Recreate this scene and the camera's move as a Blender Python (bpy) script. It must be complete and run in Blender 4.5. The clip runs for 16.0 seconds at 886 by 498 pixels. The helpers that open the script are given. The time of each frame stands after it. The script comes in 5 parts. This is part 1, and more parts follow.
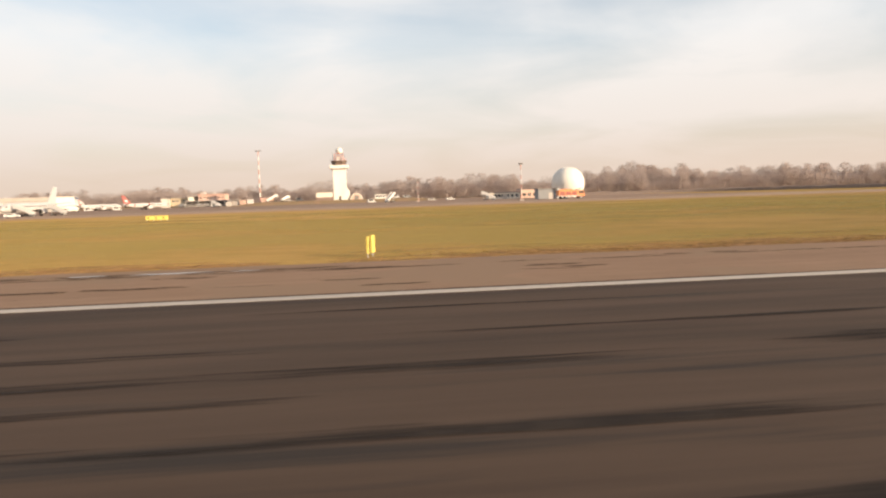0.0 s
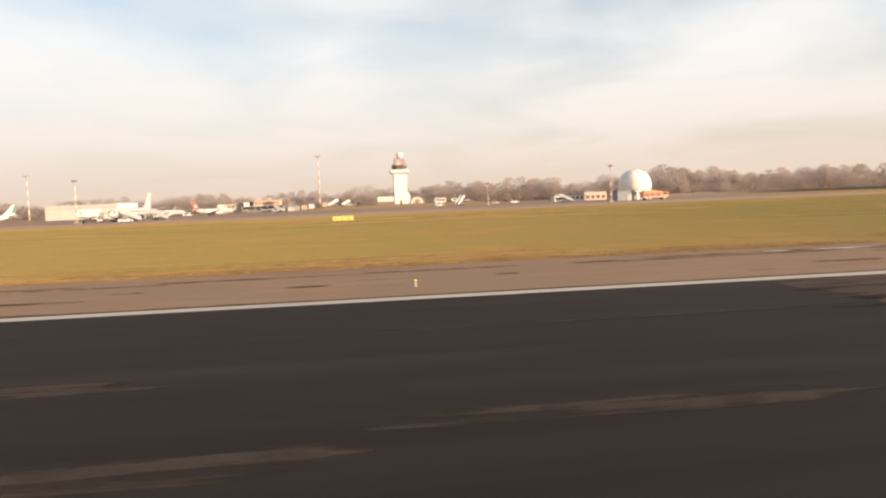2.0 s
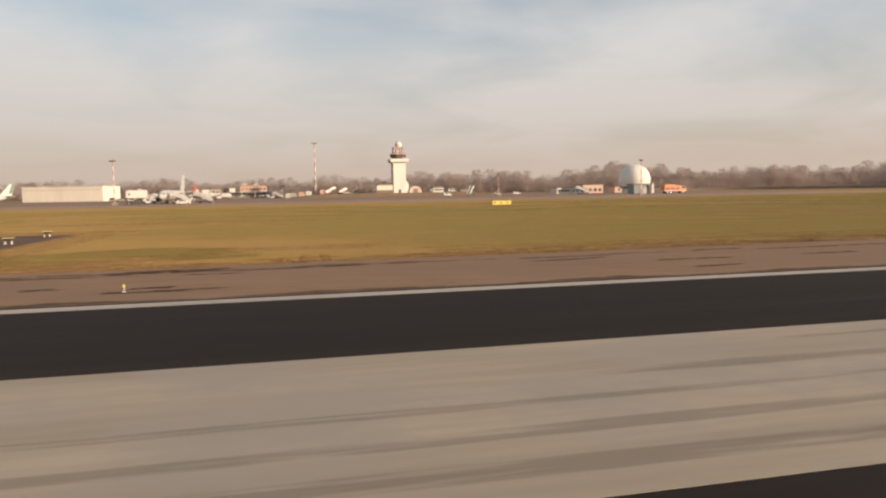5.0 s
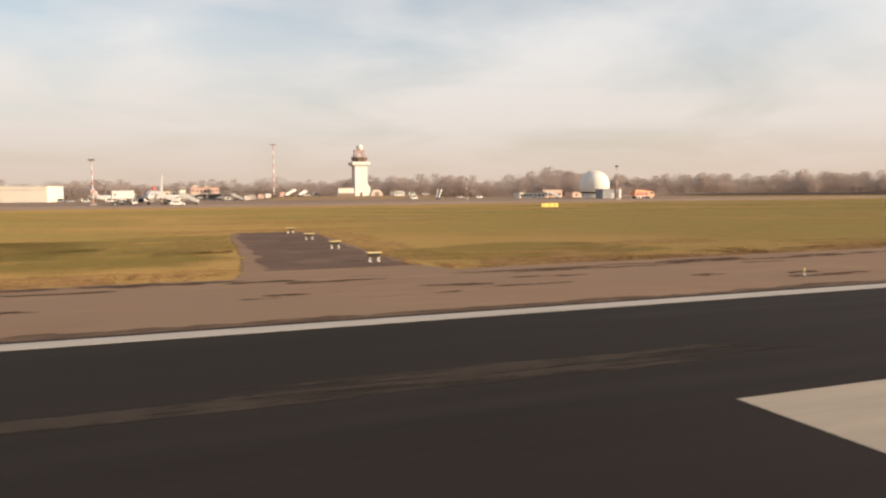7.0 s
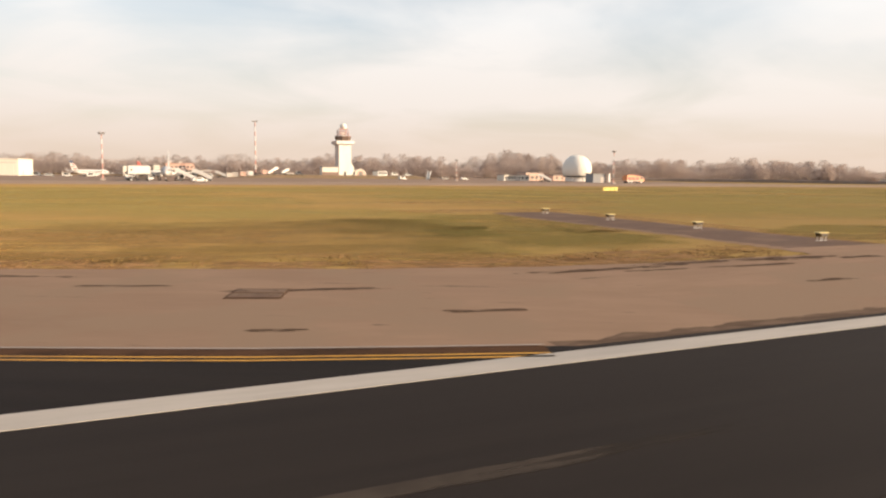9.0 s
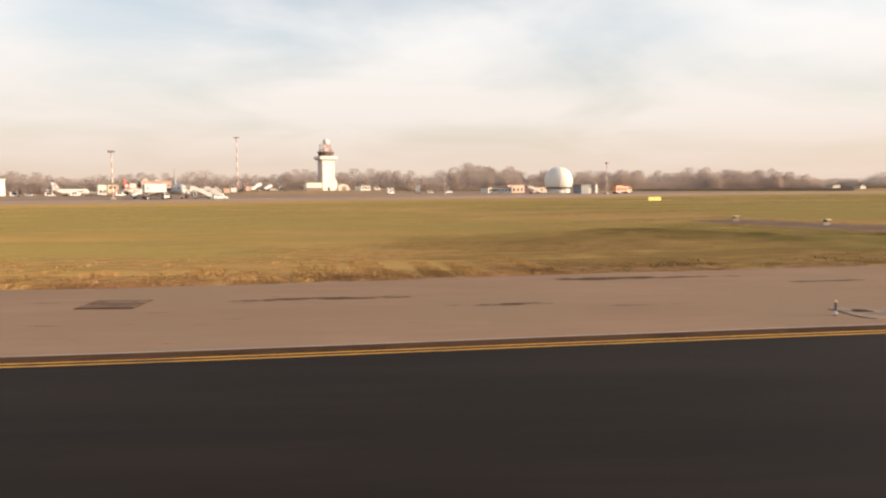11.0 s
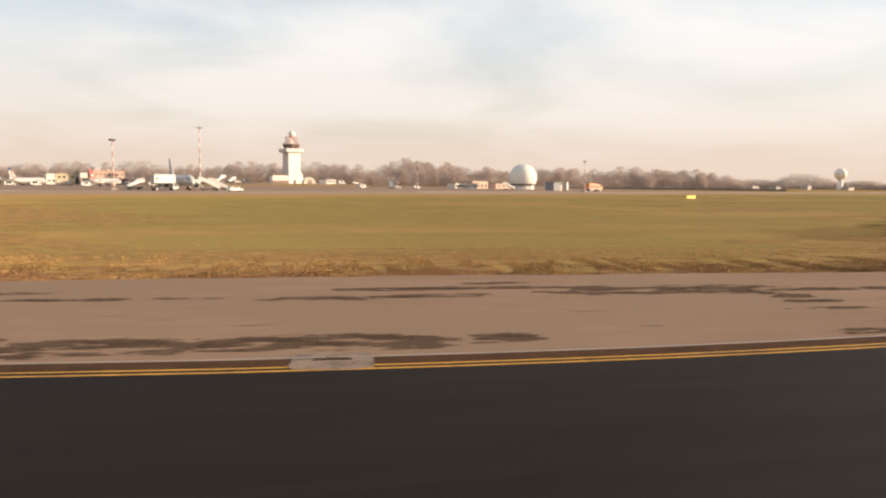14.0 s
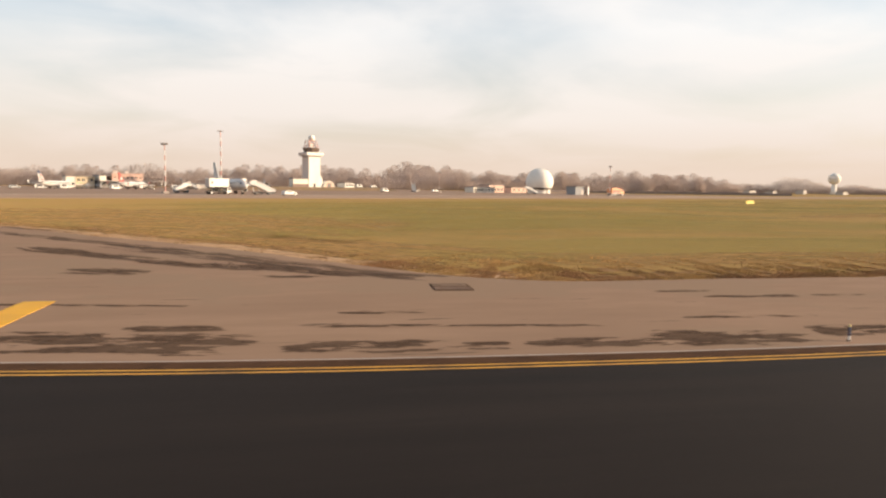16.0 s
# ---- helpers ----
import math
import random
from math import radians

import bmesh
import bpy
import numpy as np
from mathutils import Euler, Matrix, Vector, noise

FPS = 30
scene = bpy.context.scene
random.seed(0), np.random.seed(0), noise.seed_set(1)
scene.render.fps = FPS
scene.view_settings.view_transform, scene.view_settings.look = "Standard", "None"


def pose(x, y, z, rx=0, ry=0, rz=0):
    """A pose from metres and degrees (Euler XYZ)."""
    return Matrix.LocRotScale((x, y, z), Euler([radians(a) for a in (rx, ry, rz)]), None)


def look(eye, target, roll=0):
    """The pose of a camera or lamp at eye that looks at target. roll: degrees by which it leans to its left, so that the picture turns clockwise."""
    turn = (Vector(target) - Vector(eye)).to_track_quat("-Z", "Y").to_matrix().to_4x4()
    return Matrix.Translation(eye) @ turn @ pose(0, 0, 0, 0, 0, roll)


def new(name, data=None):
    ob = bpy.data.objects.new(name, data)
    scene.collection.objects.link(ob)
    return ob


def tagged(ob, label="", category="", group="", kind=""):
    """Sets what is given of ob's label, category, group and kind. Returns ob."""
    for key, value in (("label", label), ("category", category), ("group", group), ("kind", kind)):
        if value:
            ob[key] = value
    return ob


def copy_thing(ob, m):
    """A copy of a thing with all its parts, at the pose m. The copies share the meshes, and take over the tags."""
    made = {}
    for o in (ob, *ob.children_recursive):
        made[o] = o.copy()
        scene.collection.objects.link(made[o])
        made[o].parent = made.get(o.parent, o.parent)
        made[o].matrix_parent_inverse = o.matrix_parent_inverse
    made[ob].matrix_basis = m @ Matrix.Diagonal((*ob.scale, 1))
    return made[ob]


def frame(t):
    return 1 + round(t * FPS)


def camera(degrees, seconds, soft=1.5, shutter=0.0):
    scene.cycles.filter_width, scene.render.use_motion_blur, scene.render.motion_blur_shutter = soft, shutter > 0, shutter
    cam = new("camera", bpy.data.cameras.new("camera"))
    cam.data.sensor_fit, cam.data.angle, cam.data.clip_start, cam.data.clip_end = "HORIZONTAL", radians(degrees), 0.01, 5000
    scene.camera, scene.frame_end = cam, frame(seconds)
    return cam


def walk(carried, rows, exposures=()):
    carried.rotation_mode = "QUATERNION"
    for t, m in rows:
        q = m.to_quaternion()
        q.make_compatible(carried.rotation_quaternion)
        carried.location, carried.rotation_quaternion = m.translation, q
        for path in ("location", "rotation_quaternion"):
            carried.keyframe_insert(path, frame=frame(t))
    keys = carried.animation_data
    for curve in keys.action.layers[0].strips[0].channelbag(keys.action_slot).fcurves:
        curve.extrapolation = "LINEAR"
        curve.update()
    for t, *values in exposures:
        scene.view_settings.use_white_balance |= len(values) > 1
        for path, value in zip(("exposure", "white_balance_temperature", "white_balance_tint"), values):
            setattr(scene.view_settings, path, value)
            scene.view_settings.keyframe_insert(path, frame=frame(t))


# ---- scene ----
# An airfield seen from the window of a rolling aircraft. Runway edge line along x at y = 0.
from math import cos, sin, tan, pi, sqrt, hypot, atan2, degrees

cam = camera(63.04, 16.0, soft=2.2, shutter=0.15)
# seconds, eye, yaw, pitch, lean
PATH = [
    (0.0, (98.13, -23.70, 3.212), -6.74, -4.33, -1.78),
    (0.5, (89.47, -23.52, 3.213), -6.38, -3.41, -4.06),
    (1.0, (81.10, -23.57, 3.213), -6.37, -3.62, -1.93),
    (1.5, (73.02, -23.82, 3.225), -6.50, -3.76, -2.28),
    (2.0, (64.95, -24.12, 3.257), -6.58, -3.89, -2.26),
    (2.5, (56.99, -24.40, 3.293), -7.44, -4.66, -0.60),
    (3.0, (49.08, -24.58, 3.306), -7.86, -4.24, -0.96),
    (3.5, (41.15, -24.57, 3.282), -8.76, -4.13, -1.13),
    (4.0, (33.28, -24.29, 3.264), -10.01, -4.23, -1.16),
    (4.5, (25.58, -23.70, 3.264), -11.53, -4.45, -1.09),
    (5.0, (18.18, -22.76, 3.278), -13.21, -4.70, -0.99),
    (5.5, (11.18, -21.49, 3.285), -14.94, -4.90, -0.92),
    (6.0, (4.57, -20.00, 3.235), -16.63, -4.96, -0.91),
    (6.5, (-1.86, -18.54, 3.188), -18.33, -4.79, -0.31),
    (7.0, (-8.54, -17.17, 3.157), -20.04, -4.43, -0.49),
    (7.5, (-15.22, -15.70, 3.177), -21.61, -4.45, -0.55),
    (8.0, (-21.96, -14.09, 3.205), -23.05, -4.98, 0.12),
    (8.5, (-28.55, -12.46, 3.260), -24.23, -5.13, -0.09),
    (9.0, (-34.94, -10.76, 3.320), -25.14, -5.94, 0.65),
    (9.5, (-40.92, -9.08, 3.290), -26.13, -6.49, 0.68),
    (10.0, (-46.74, -7.23, 3.270), -27.22, -6.28, 0.42),
    (10.5, (-52.42, -5.19, 3.250), -28.40, -5.63, 0.05),
    (11.0, (-57.93, -2.95, 3.230), -29.66, -4.86, -0.29),
    (11.5, (-63.18, -0.59, 3.210), -30.97, -4.28, -0.42),
    (12.0, (-68.13, 1.85, 3.190), -32.31, -4.22, -0.18),
    (12.5, (-72.88, 4.28, 3.180), -33.68, -4.97, 0.60),
    (13.0, (-77.72, 6.68, 3.195), -34.91, -4.94, 0.25),
    (13.5, (-82.29, 8.88, 3.210), -36.10, -5.29, 0.86),
    (14.0, (-86.72, 11.28, 3.205), -36.77, -5.23, 0.64),
    (14.5, (-91.13, 13.71, 3.200), -37.21, -5.16, 0.86),
    (15.0, (-95.58, 16.05, 3.210), -37.44, -5.02, 0.76),
    (15.5, (-100.14, 18.34, 3.240), -37.85, -5.01, 0.77),
    (16.0, (-105.20, 20.55, 3.345), -38.13, -4.96, 0.80),
]


def aim(eye, yaw, pitch, lean):
    a, b = radians(yaw), radians(pitch)
    way = Vector((-sin(a) * cos(b), cos(a) * cos(b), sin(b)))
    return look(eye, Vector(eye) + way * 100, lean)


walk(cam, [(t, aim(eye, yaw, pitch, lean)) for t, eye, yaw, pitch, lean in PATH],
     exposures=[(0.0, 0.65), (1.5, 0.66), (2.5, 0.76), (3.2, 0.76), (5.3, 0.18), (6.6, 0.27), (7.3, 0.62), (9.0, 0.7), (16.0, 0.7)])

# ---- light ----
SUN_EL, SUN_AZ = 13.5, (0.80, -0.60)       # the sun stands behind the camera, over its right shoulder
world = bpy.data.worlds.new("sky")
scene.world = world
world.use_nodes = True
wt = world.node_tree
wt.nodes.clear()


def wn(kind, **values):
    n = wt.nodes.new(kind)
    for k, v in values.items():
        n.inputs[k].default_value = v
    return n


def wlink(a, b):
    wt.links.new(a, b)


def wmath(op, a, b=None):
    n = wt.nodes.new("ShaderNodeMath")
    n.operation = op
    for i, v in enumerate((a, b)):
        if v is None:
            continue
        if isinstance(v, (int, float)):
            n.inputs[i].default_value = v
        else:
            wlink(v, n.inputs[i])
    return n.outputs[0]


def wramp(fac, stops):
    n = wt.nodes.new("ShaderNodeValToRGB")
    while len(n.color_ramp.elements) < len(stops):
        n.color_ramp.elements.new(0.5)
    for e, (p, c) in zip(n.color_ramp.elements, stops):
        e.position, e.color = p, (*c, 1)
    wlink(fac, n.inputs[0])
    return n.outputs[0]


def wmix(fac, a, b):
    n = wt.nodes.new("ShaderNodeMix")
    n.data_type = "RGBA"
    for s, v in ((n.inputs[0], fac), (n.inputs[6], a), (n.inputs[7], b)):
        if isinstance(v, (int, float)):
            s.default_value = v
        elif isinstance(v, tuple):
            s.default_value = (*v, 1)
        else:
            wlink(v, s)
    return n.outputs[2]


tex = wt.nodes.new("ShaderNodeTexCoord")
sep = wt.nodes.new("ShaderNodeSeparateXYZ")
wlink(tex.outputs["Generated"], sep.inputs[0])
up = wmath("MAXIMUM", sep.outputs[2], 0.0)
sky = wt.nodes.new("ShaderNodeTexSky")
sky.sky_type, sky.sun_disc = "NISHITA", False
sky.sun_elevation, sky.sun_rotation = radians(SUN_EL), atan2(SUN_AZ[0], SUN_AZ[1])
sky.air_density, sky.dust_density, sky.ozone_density = 1.0, 2.0, 1.0
sky_col = wmix(1.0, (0, 0, 0), sky.outputs[0])
scaled = wt.nodes.new("ShaderNodeVectorMath")
scaled.operation = "SCALE"
scaled.inputs["Scale"].default_value = 0.112
wlink(sky_col, scaled.inputs[0])
# thin high clouds on a flat layer
deep = wmath("ADD", up, 0.16)
flat = wt.nodes.new("ShaderNodeCombineXYZ")
wlink(wmath("DIVIDE", sep.outputs[0], deep), flat.inputs[0])
wlink(wmath("DIVIDE", sep.outputs[1], deep), flat.inputs[1])
n1 = wn("ShaderNodeTexNoise", Scale=0.95, Detail=7.0, Roughness=0.52, Distortion=0.5)
wlink(flat.outputs[0], n1.inputs["Vector"])
cover = wramp(n1.outputs[0], [(0.30, (0.5, 0.5, 0.5)), (0.56, (1, 1, 1))])
# soft blue gaps low in the cloud: degrees round from straight ahead, degrees up, width, depth
flatter = wt.nodes.new("ShaderNodeVectorMath")
flatter.operation = "MULTIPLY"
flatter.inputs[1].default_value = (1, 1, 2.4)
wlink(tex.outputs["Generated"], flatter.inputs[0])
n2 = wn("ShaderNodeTexNoise", Scale=4.5, Detail=6.0, Roughness=0.55)
wlink(flatter.outputs[0], n2.inputs["Vector"])
warped = wt.nodes.new("ShaderNodeVectorMath")
warped.operation = "MULTIPLY_ADD"
warped.inputs[1].default_value = (0.34, 0.34, 0.34)
wlink(n2.outputs["Color"], warped.inputs[0])
wlink(flatter.outputs[0], warped.inputs[2])
gap = None
for az, el, wide, depth in ((-12, 15, 0.30, 0.45), (10, 11.5, 0.24, 0.38), (25, 15, 0.24, 0.42), (43, 10.5, 0.26, 0.30), (-40, 17, 0.3, 0.5), (68, 16, 0.28, 0.4), (100, 20, 0.35, 0.5),
                            (150, 24, 0.4, 0.5), (-90, 22, 0.4, 0.5), (200, 18, 0.35, 0.5)):
    far = wt.nodes.new("ShaderNodeVectorMath")
    far.operation = "DISTANCE"
    far.inputs[1].default_value = (sin(radians(az)) * cos(radians(el)) + 0.17, cos(radians(az)) * cos(radians(el)) + 0.17, 2.4 * sin(radians(el)) + 0.17)
    wlink(warped.outputs[0], far.inputs[0])
    one = wt.nodes.new("ShaderNodeMapRange")
    one.interpolation_type = "SMOOTHSTEP"
    one.inputs["From Min"].default_value, one.inputs["From Max"].default_value = 0.02, wide
    one.inputs["To Min"].default_value, one.inputs["To Max"].default_value = depth, 0.0
    wlink(far.outputs["Value"], one.inputs[0])
    gap = one.outputs[0] if gap is None else wmath("MAXIMUM", gap, one.outputs[0])
cover = wmath("MULTIPLY", cover, wmath("SUBTRACT", 1.0, gap))
thin = wramp(up, [(0.0, (1, 1, 1)), (0.26, (0.9, 0.9, 0.9)), (0.55, (0.36, 0.36, 0.36)), (1.0, (0.16, 0.16, 0.16))])
cloud = wmix(wmath("MULTIPLY", cover, thin), scaled.outputs[0], (0.575, 0.553, 0.535))
# haze that thickens towards the horizon
haze = wramp(up, [(0.0, (1, 1, 1)), (0.03, (0.85, 0.85, 0.85)), (0.09, (0.40, 0.40, 0.40)), (0.2, (0.0, 0.0, 0.0))])
final = wmix(haze, cloud, (0.475, 0.374, 0.300))
# the hazy sky is a little brighter towards the sun
toward = wt.nodes.new("ShaderNodeVectorMath")
toward.operation = "DOT_PRODUCT"
toward.inputs[1].default_value = (SUN_AZ[0], SUN_AZ[1], 0)
wlink(tex.outputs["Generated"], toward.inputs[0])
glow = wmath("MULTIPLY_ADD", toward.outputs["Value"], 0.02)
glow.node.inputs[2].default_value = 1.10
lit = wt.nodes.new("ShaderNodeVectorMath")
lit.operation = "SCALE"
wlink(final, lit.inputs[0])
wlink(glow, lit.inputs["Scale"])
final = lit.outputs[0]
bg = wt.nodes.new("ShaderNodeBackground")
out = wt.nodes.new("ShaderNodeOutputWorld")
wlink(final, bg.inputs[0])
bg.inputs[1].default_value = 1.0
wlink(bg.outputs[0], out.inputs[0])

sun = new("sun", bpy.data.lights.new("sun", "SUN"))
sun.data.energy, sun.data.angle, sun.data.color = 5.0, radians(0.6), (1.0, 0.77, 0.54)
sun.matrix_world = look((SUN_AZ[0] * 100, SUN_AZ[1] * 100, 100 * tan(radians(SUN_EL))), (0, 0, 0))

# ---- materials ----


def surface(name, base, other, scale=3.0, rough=0.7, worn=None, worn_scale=0.4, worn_at=(0.5, 0.62), bump=0.0, stretch=(1, 1, 1), metal=0.0,
            bump_scale=None, spread=0.0, extra=None, turn=0.0, spec=0.25):
    """A surface of two tones in a fine grain, with a third tone in larger worn patches. extra: (tone, scale, stretch, from, to) more patches."""
    m = bpy.data.materials.new(name)
    m.use_nodes = True
    nt = m.node_tree
    b = nt.nodes["Principled BSDF"]
    b.inputs["Roughness"].default_value, b.inputs["Metallic"].default_value = rough, metal
    b.inputs["Specular IOR Level"].default_value = 0.5 if rough < 0.5 else spec
    if "grass" in name:
        b.inputs["Diffuse Roughness"].default_value = 0.25
    tc = nt.nodes.new("ShaderNodeTexCoord")

    def noisy(s, st, detail=5.0):
        mp = nt.nodes.new("ShaderNodeMapping")
        mp.inputs["Scale"].default_value = st
        rt = nt.nodes.new("ShaderNodeMapping")
        rt.inputs["Rotation"].default_value = (0, 0, radians(turn))
        nt.links.new(tc.outputs["Object"], rt.inputs[0])
        nt.links.new(rt.outputs[0], mp.inputs[0])
        n = nt.nodes.new("ShaderNodeTexNoise")
        n.inputs["Scale"].default_value, n.inputs["Detail"].default_value, n.inputs["Roughness"].default_value = s, detail, 0.6
        nt.links.new(mp.outputs[0], n.inputs["Vector"])
        return n.outputs[0]

    def blend(fac, a, c, lo, hi):
        r = nt.nodes.new("ShaderNodeMapRange")
        r.inputs["From Min"].default_value, r.inputs["From Max"].default_value = lo, hi
        nt.links.new(fac, r.inputs[0])
        x = nt.nodes.new("ShaderNodeMix")
        x.data_type = "RGBA"
        nt.links.new(r.outputs[0], x.inputs[0])
        if isinstance(a, tuple):
            x.inputs[6].default_value = (*a, 1)
        else:
            nt.links.new(a, x.inputs[6])
        x.inputs[7].default_value = (*c, 1)
        return x.outputs[2]

    fine = noisy(scale, stretch)
    col = blend(fine, base, other, 0.35, 0.65)
    if worn:
        col = blend(noisy(worn_scale, stretch), col, worn, *worn_at)
    for tone, s, st, lo, hi in extra or ():
        col = blend(noisy(s, st), col, tone, lo, hi)
    if spread:
        oi = nt.nodes.new("ShaderNodeObjectInfo")
        hsv = nt.nodes.new("ShaderNodeHueSaturation")
        r = nt.nodes.new("ShaderNodeMapRange")
        r.inputs["To Min"].default_value, r.inputs["To Max"].default_value = 1 - spread, 1 + spread
        nt.links.new(oi.outputs["Random"], r.inputs[0])
        nt.links.new(r.outputs[0], hsv.inputs["Value"])
        nt.links.new(col, hsv.inputs["Color"])
        col = hsv.outputs[0]
    nt.links.new(col, b.inputs["Base Color"])
    if bump:
        bp = nt.nodes.new("ShaderNodeBump")
        bp.inputs["Strength"].default_value, bp.inputs["Distance"].default_value = bump, 0.02
        nt.links.new(noisy(bump_scale or scale * 3, (1, 1, 1)), bp.inputs["Height"])
        nt.links.new(bp.outputs[0], b.inputs["Normal"])
    return m


# runway tone sits between its sunlit colour and the aircraft's shadow
ASPHALT = surface("dark_asphalt", (0.0218, 0.0162, 0.0134), (0.0270, 0.0202, 0.0164), 1.2, 0.85, (0.0310, 0.0243, 0.0196), 0.5, (0.5, 0.72), 0.25, (0.06, 0.9, 1), bump_scale=30, spec=0.12,
                  extra=[((0.0362, 0.0280, 0.0222), 0.35, (0.05, 0.8, 1), 0.60, 0.72), ((0.0141, 0.0127, 0.0123), 0.6, (0.05, 0.7, 1), 0.58, 0.75)])
TAXI_ASPHALT = surface("fresh_asphalt", (0.0162, 0.0122, 0.0104), (0.0205, 0.0153, 0.0128), 1.2, 0.85, (0.0250, 0.0186, 0.0152), 0.5, (0.5, 0.72), 0.25, (0.12, 0.9, 1), bump_scale=30, spec=0.10, turn=27.0,
                       extra=[((0.0115, 0.0100, 0.0096), 0.6, (0.05, 0.7, 1), 0.55, 0.75)])
# worn tone, darkened part-way to how it looks in the aircraft's shadow
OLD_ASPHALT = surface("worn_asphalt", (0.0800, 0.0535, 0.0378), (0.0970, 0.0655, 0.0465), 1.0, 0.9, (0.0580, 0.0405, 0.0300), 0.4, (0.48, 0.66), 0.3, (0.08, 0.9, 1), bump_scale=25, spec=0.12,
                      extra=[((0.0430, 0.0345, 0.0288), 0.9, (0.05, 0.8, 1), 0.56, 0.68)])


def shoulder_surface(name, turn):
    return surface(name, (0.282, 0.184, 0.123), (0.318, 0.209, 0.141), 1.3, 0.92, (0.258, 0.168, 0.113), 0.3, (0.45, 0.7), 0.35, (0.25, 0.8, 1), bump_scale=22, spec=0.04, turn=turn,
                   extra=[((0.125, 0.086, 0.060), 0.8, (0.22, 2.0, 1), 0.655, 0.69), ((0.105, 0.073, 0.053), 2.2, (0.22, 1.6, 1), 0.67, 0.70),
                          ((0.28, 0.190, 0.128), 0.12, (1, 1, 1), 0.5, 0.56)])


SHOULDER = shoulder_surface("shoulder_asphalt", 0.0)
SHOULDER_EXIT = shoulder_surface("taxiway_shoulder_asphalt", 27.0)
TAR = surface("dark_tar_patch", (0.088, 0.056, 0.037), (0.112, 0.072, 0.048), 1.5, 0.85, (0.145, 0.097, 0.066), 0.9, (0.5, 0.66), 0.3, bump_scale=20, spec=0.12)
RIM = surface("brown_worn_rim", (0.078, 0.041, 0.023), (0.098, 0.052, 0.029), 1.5, 0.9, (0.055, 0.031, 0.019), 0.6, (0.5, 0.66), 0.3, bump_scale=20, spec=0.03)
DIRT = surface("dark_edge_dirt", (0.105, 0.068, 0.046), (0.135, 0.088, 0.060), 2.2, 0.92, (0.175, 0.116, 0.079), 1.4, (0.46, 0.60), 0.3, (0.5, 1.5, 1), bump_scale=20, spec=0.04)
COVER = surface("worn_brown_plate", (0.185, 0.120, 0.082), (0.215, 0.141, 0.096), 2.0, 0.85, (0.140, 0.090, 0.062), 1.2, (0.45, 0.62), 0.2, bump_scale=20, spec=0.1)
PAD = surface("pad_asphalt", (0.128, 0.080, 0.058), (0.158, 0.099, 0.071), 1.5, 0.9, (0.205, 0.130, 0.090), 0.5, (0.48, 0.66), 0.3, (0.5, 0.8, 1), bump_scale=22, spec=0.12)
TAXI = surface("pale_taxiway_concrete", (0.375, 0.258, 0.180), (0.405, 0.280, 0.196), 0.6, 0.9, (0.330, 0.226, 0.158), 0.07, (0.45, 0.65), 0.0, (0.3, 1, 1), spec=0.1)
APRON = surface("apron_asphalt", (0.300, 0.203, 0.143), (0.325, 0.221, 0.156), 0.5, 0.9, (0.265, 0.180, 0.128), 0.05, (0.45, 0.65), 0.0, (0.3, 1, 1), spec=0.1)
GRASS = surface("winter_grass", (0.378, 0.236, 0.084), (0.345, 0.216, 0.073), 1.6, 0.95, (0.335, 0.226, 0.070), 0.05, (0.42, 0.66), 0.5, (1, 1, 1), bump_scale=6, spec=0.05,
                extra=[((0.3700, 0.2300, 0.0850), 0.09, (1, 1, 1), 0.56, 0.75), ((0.3200, 0.2120, 0.0680), 0.4, (1, 1, 1), 0.60, 0.80), ((0.3250, 0.1850, 0.0720), 0.9, (1, 1, 1), 0.58, 0.78)])
TUFT = surface("grass_blades", (0.36, 0.245, 0.085), (0.31, 0.22, 0.07), 0.8, 0.95, (0.30, 0.20, 0.075), 0.25, (0.45, 0.6), spec=0.05)
DRY_TUFT = surface("dry_grass_blades", (0.285, 0.172, 0.085), (0.24, 0.145, 0.070), 1.2, 0.95, (0.25, 0.175, 0.070), 0.3, (0.45, 0.6), spec=0.05)

RUST_TUFT = surface("dead_grass_blades", (0.34, 0.190, 0.095), (0.28, 0.155, 0.078), 1.0, 0.95, (0.22, 0.130, 0.062), 0.3, (0.45, 0.6), spec=0.04)
STRAW_TUFT = surface("straw_grass_blades", (0.46, 0.290, 0.124), (0.41, 0.252, 0.104), 1.0, 0.95, (0.35, 0.222, 0.087), 0.3, (0.45, 0.6), spec=0.04)


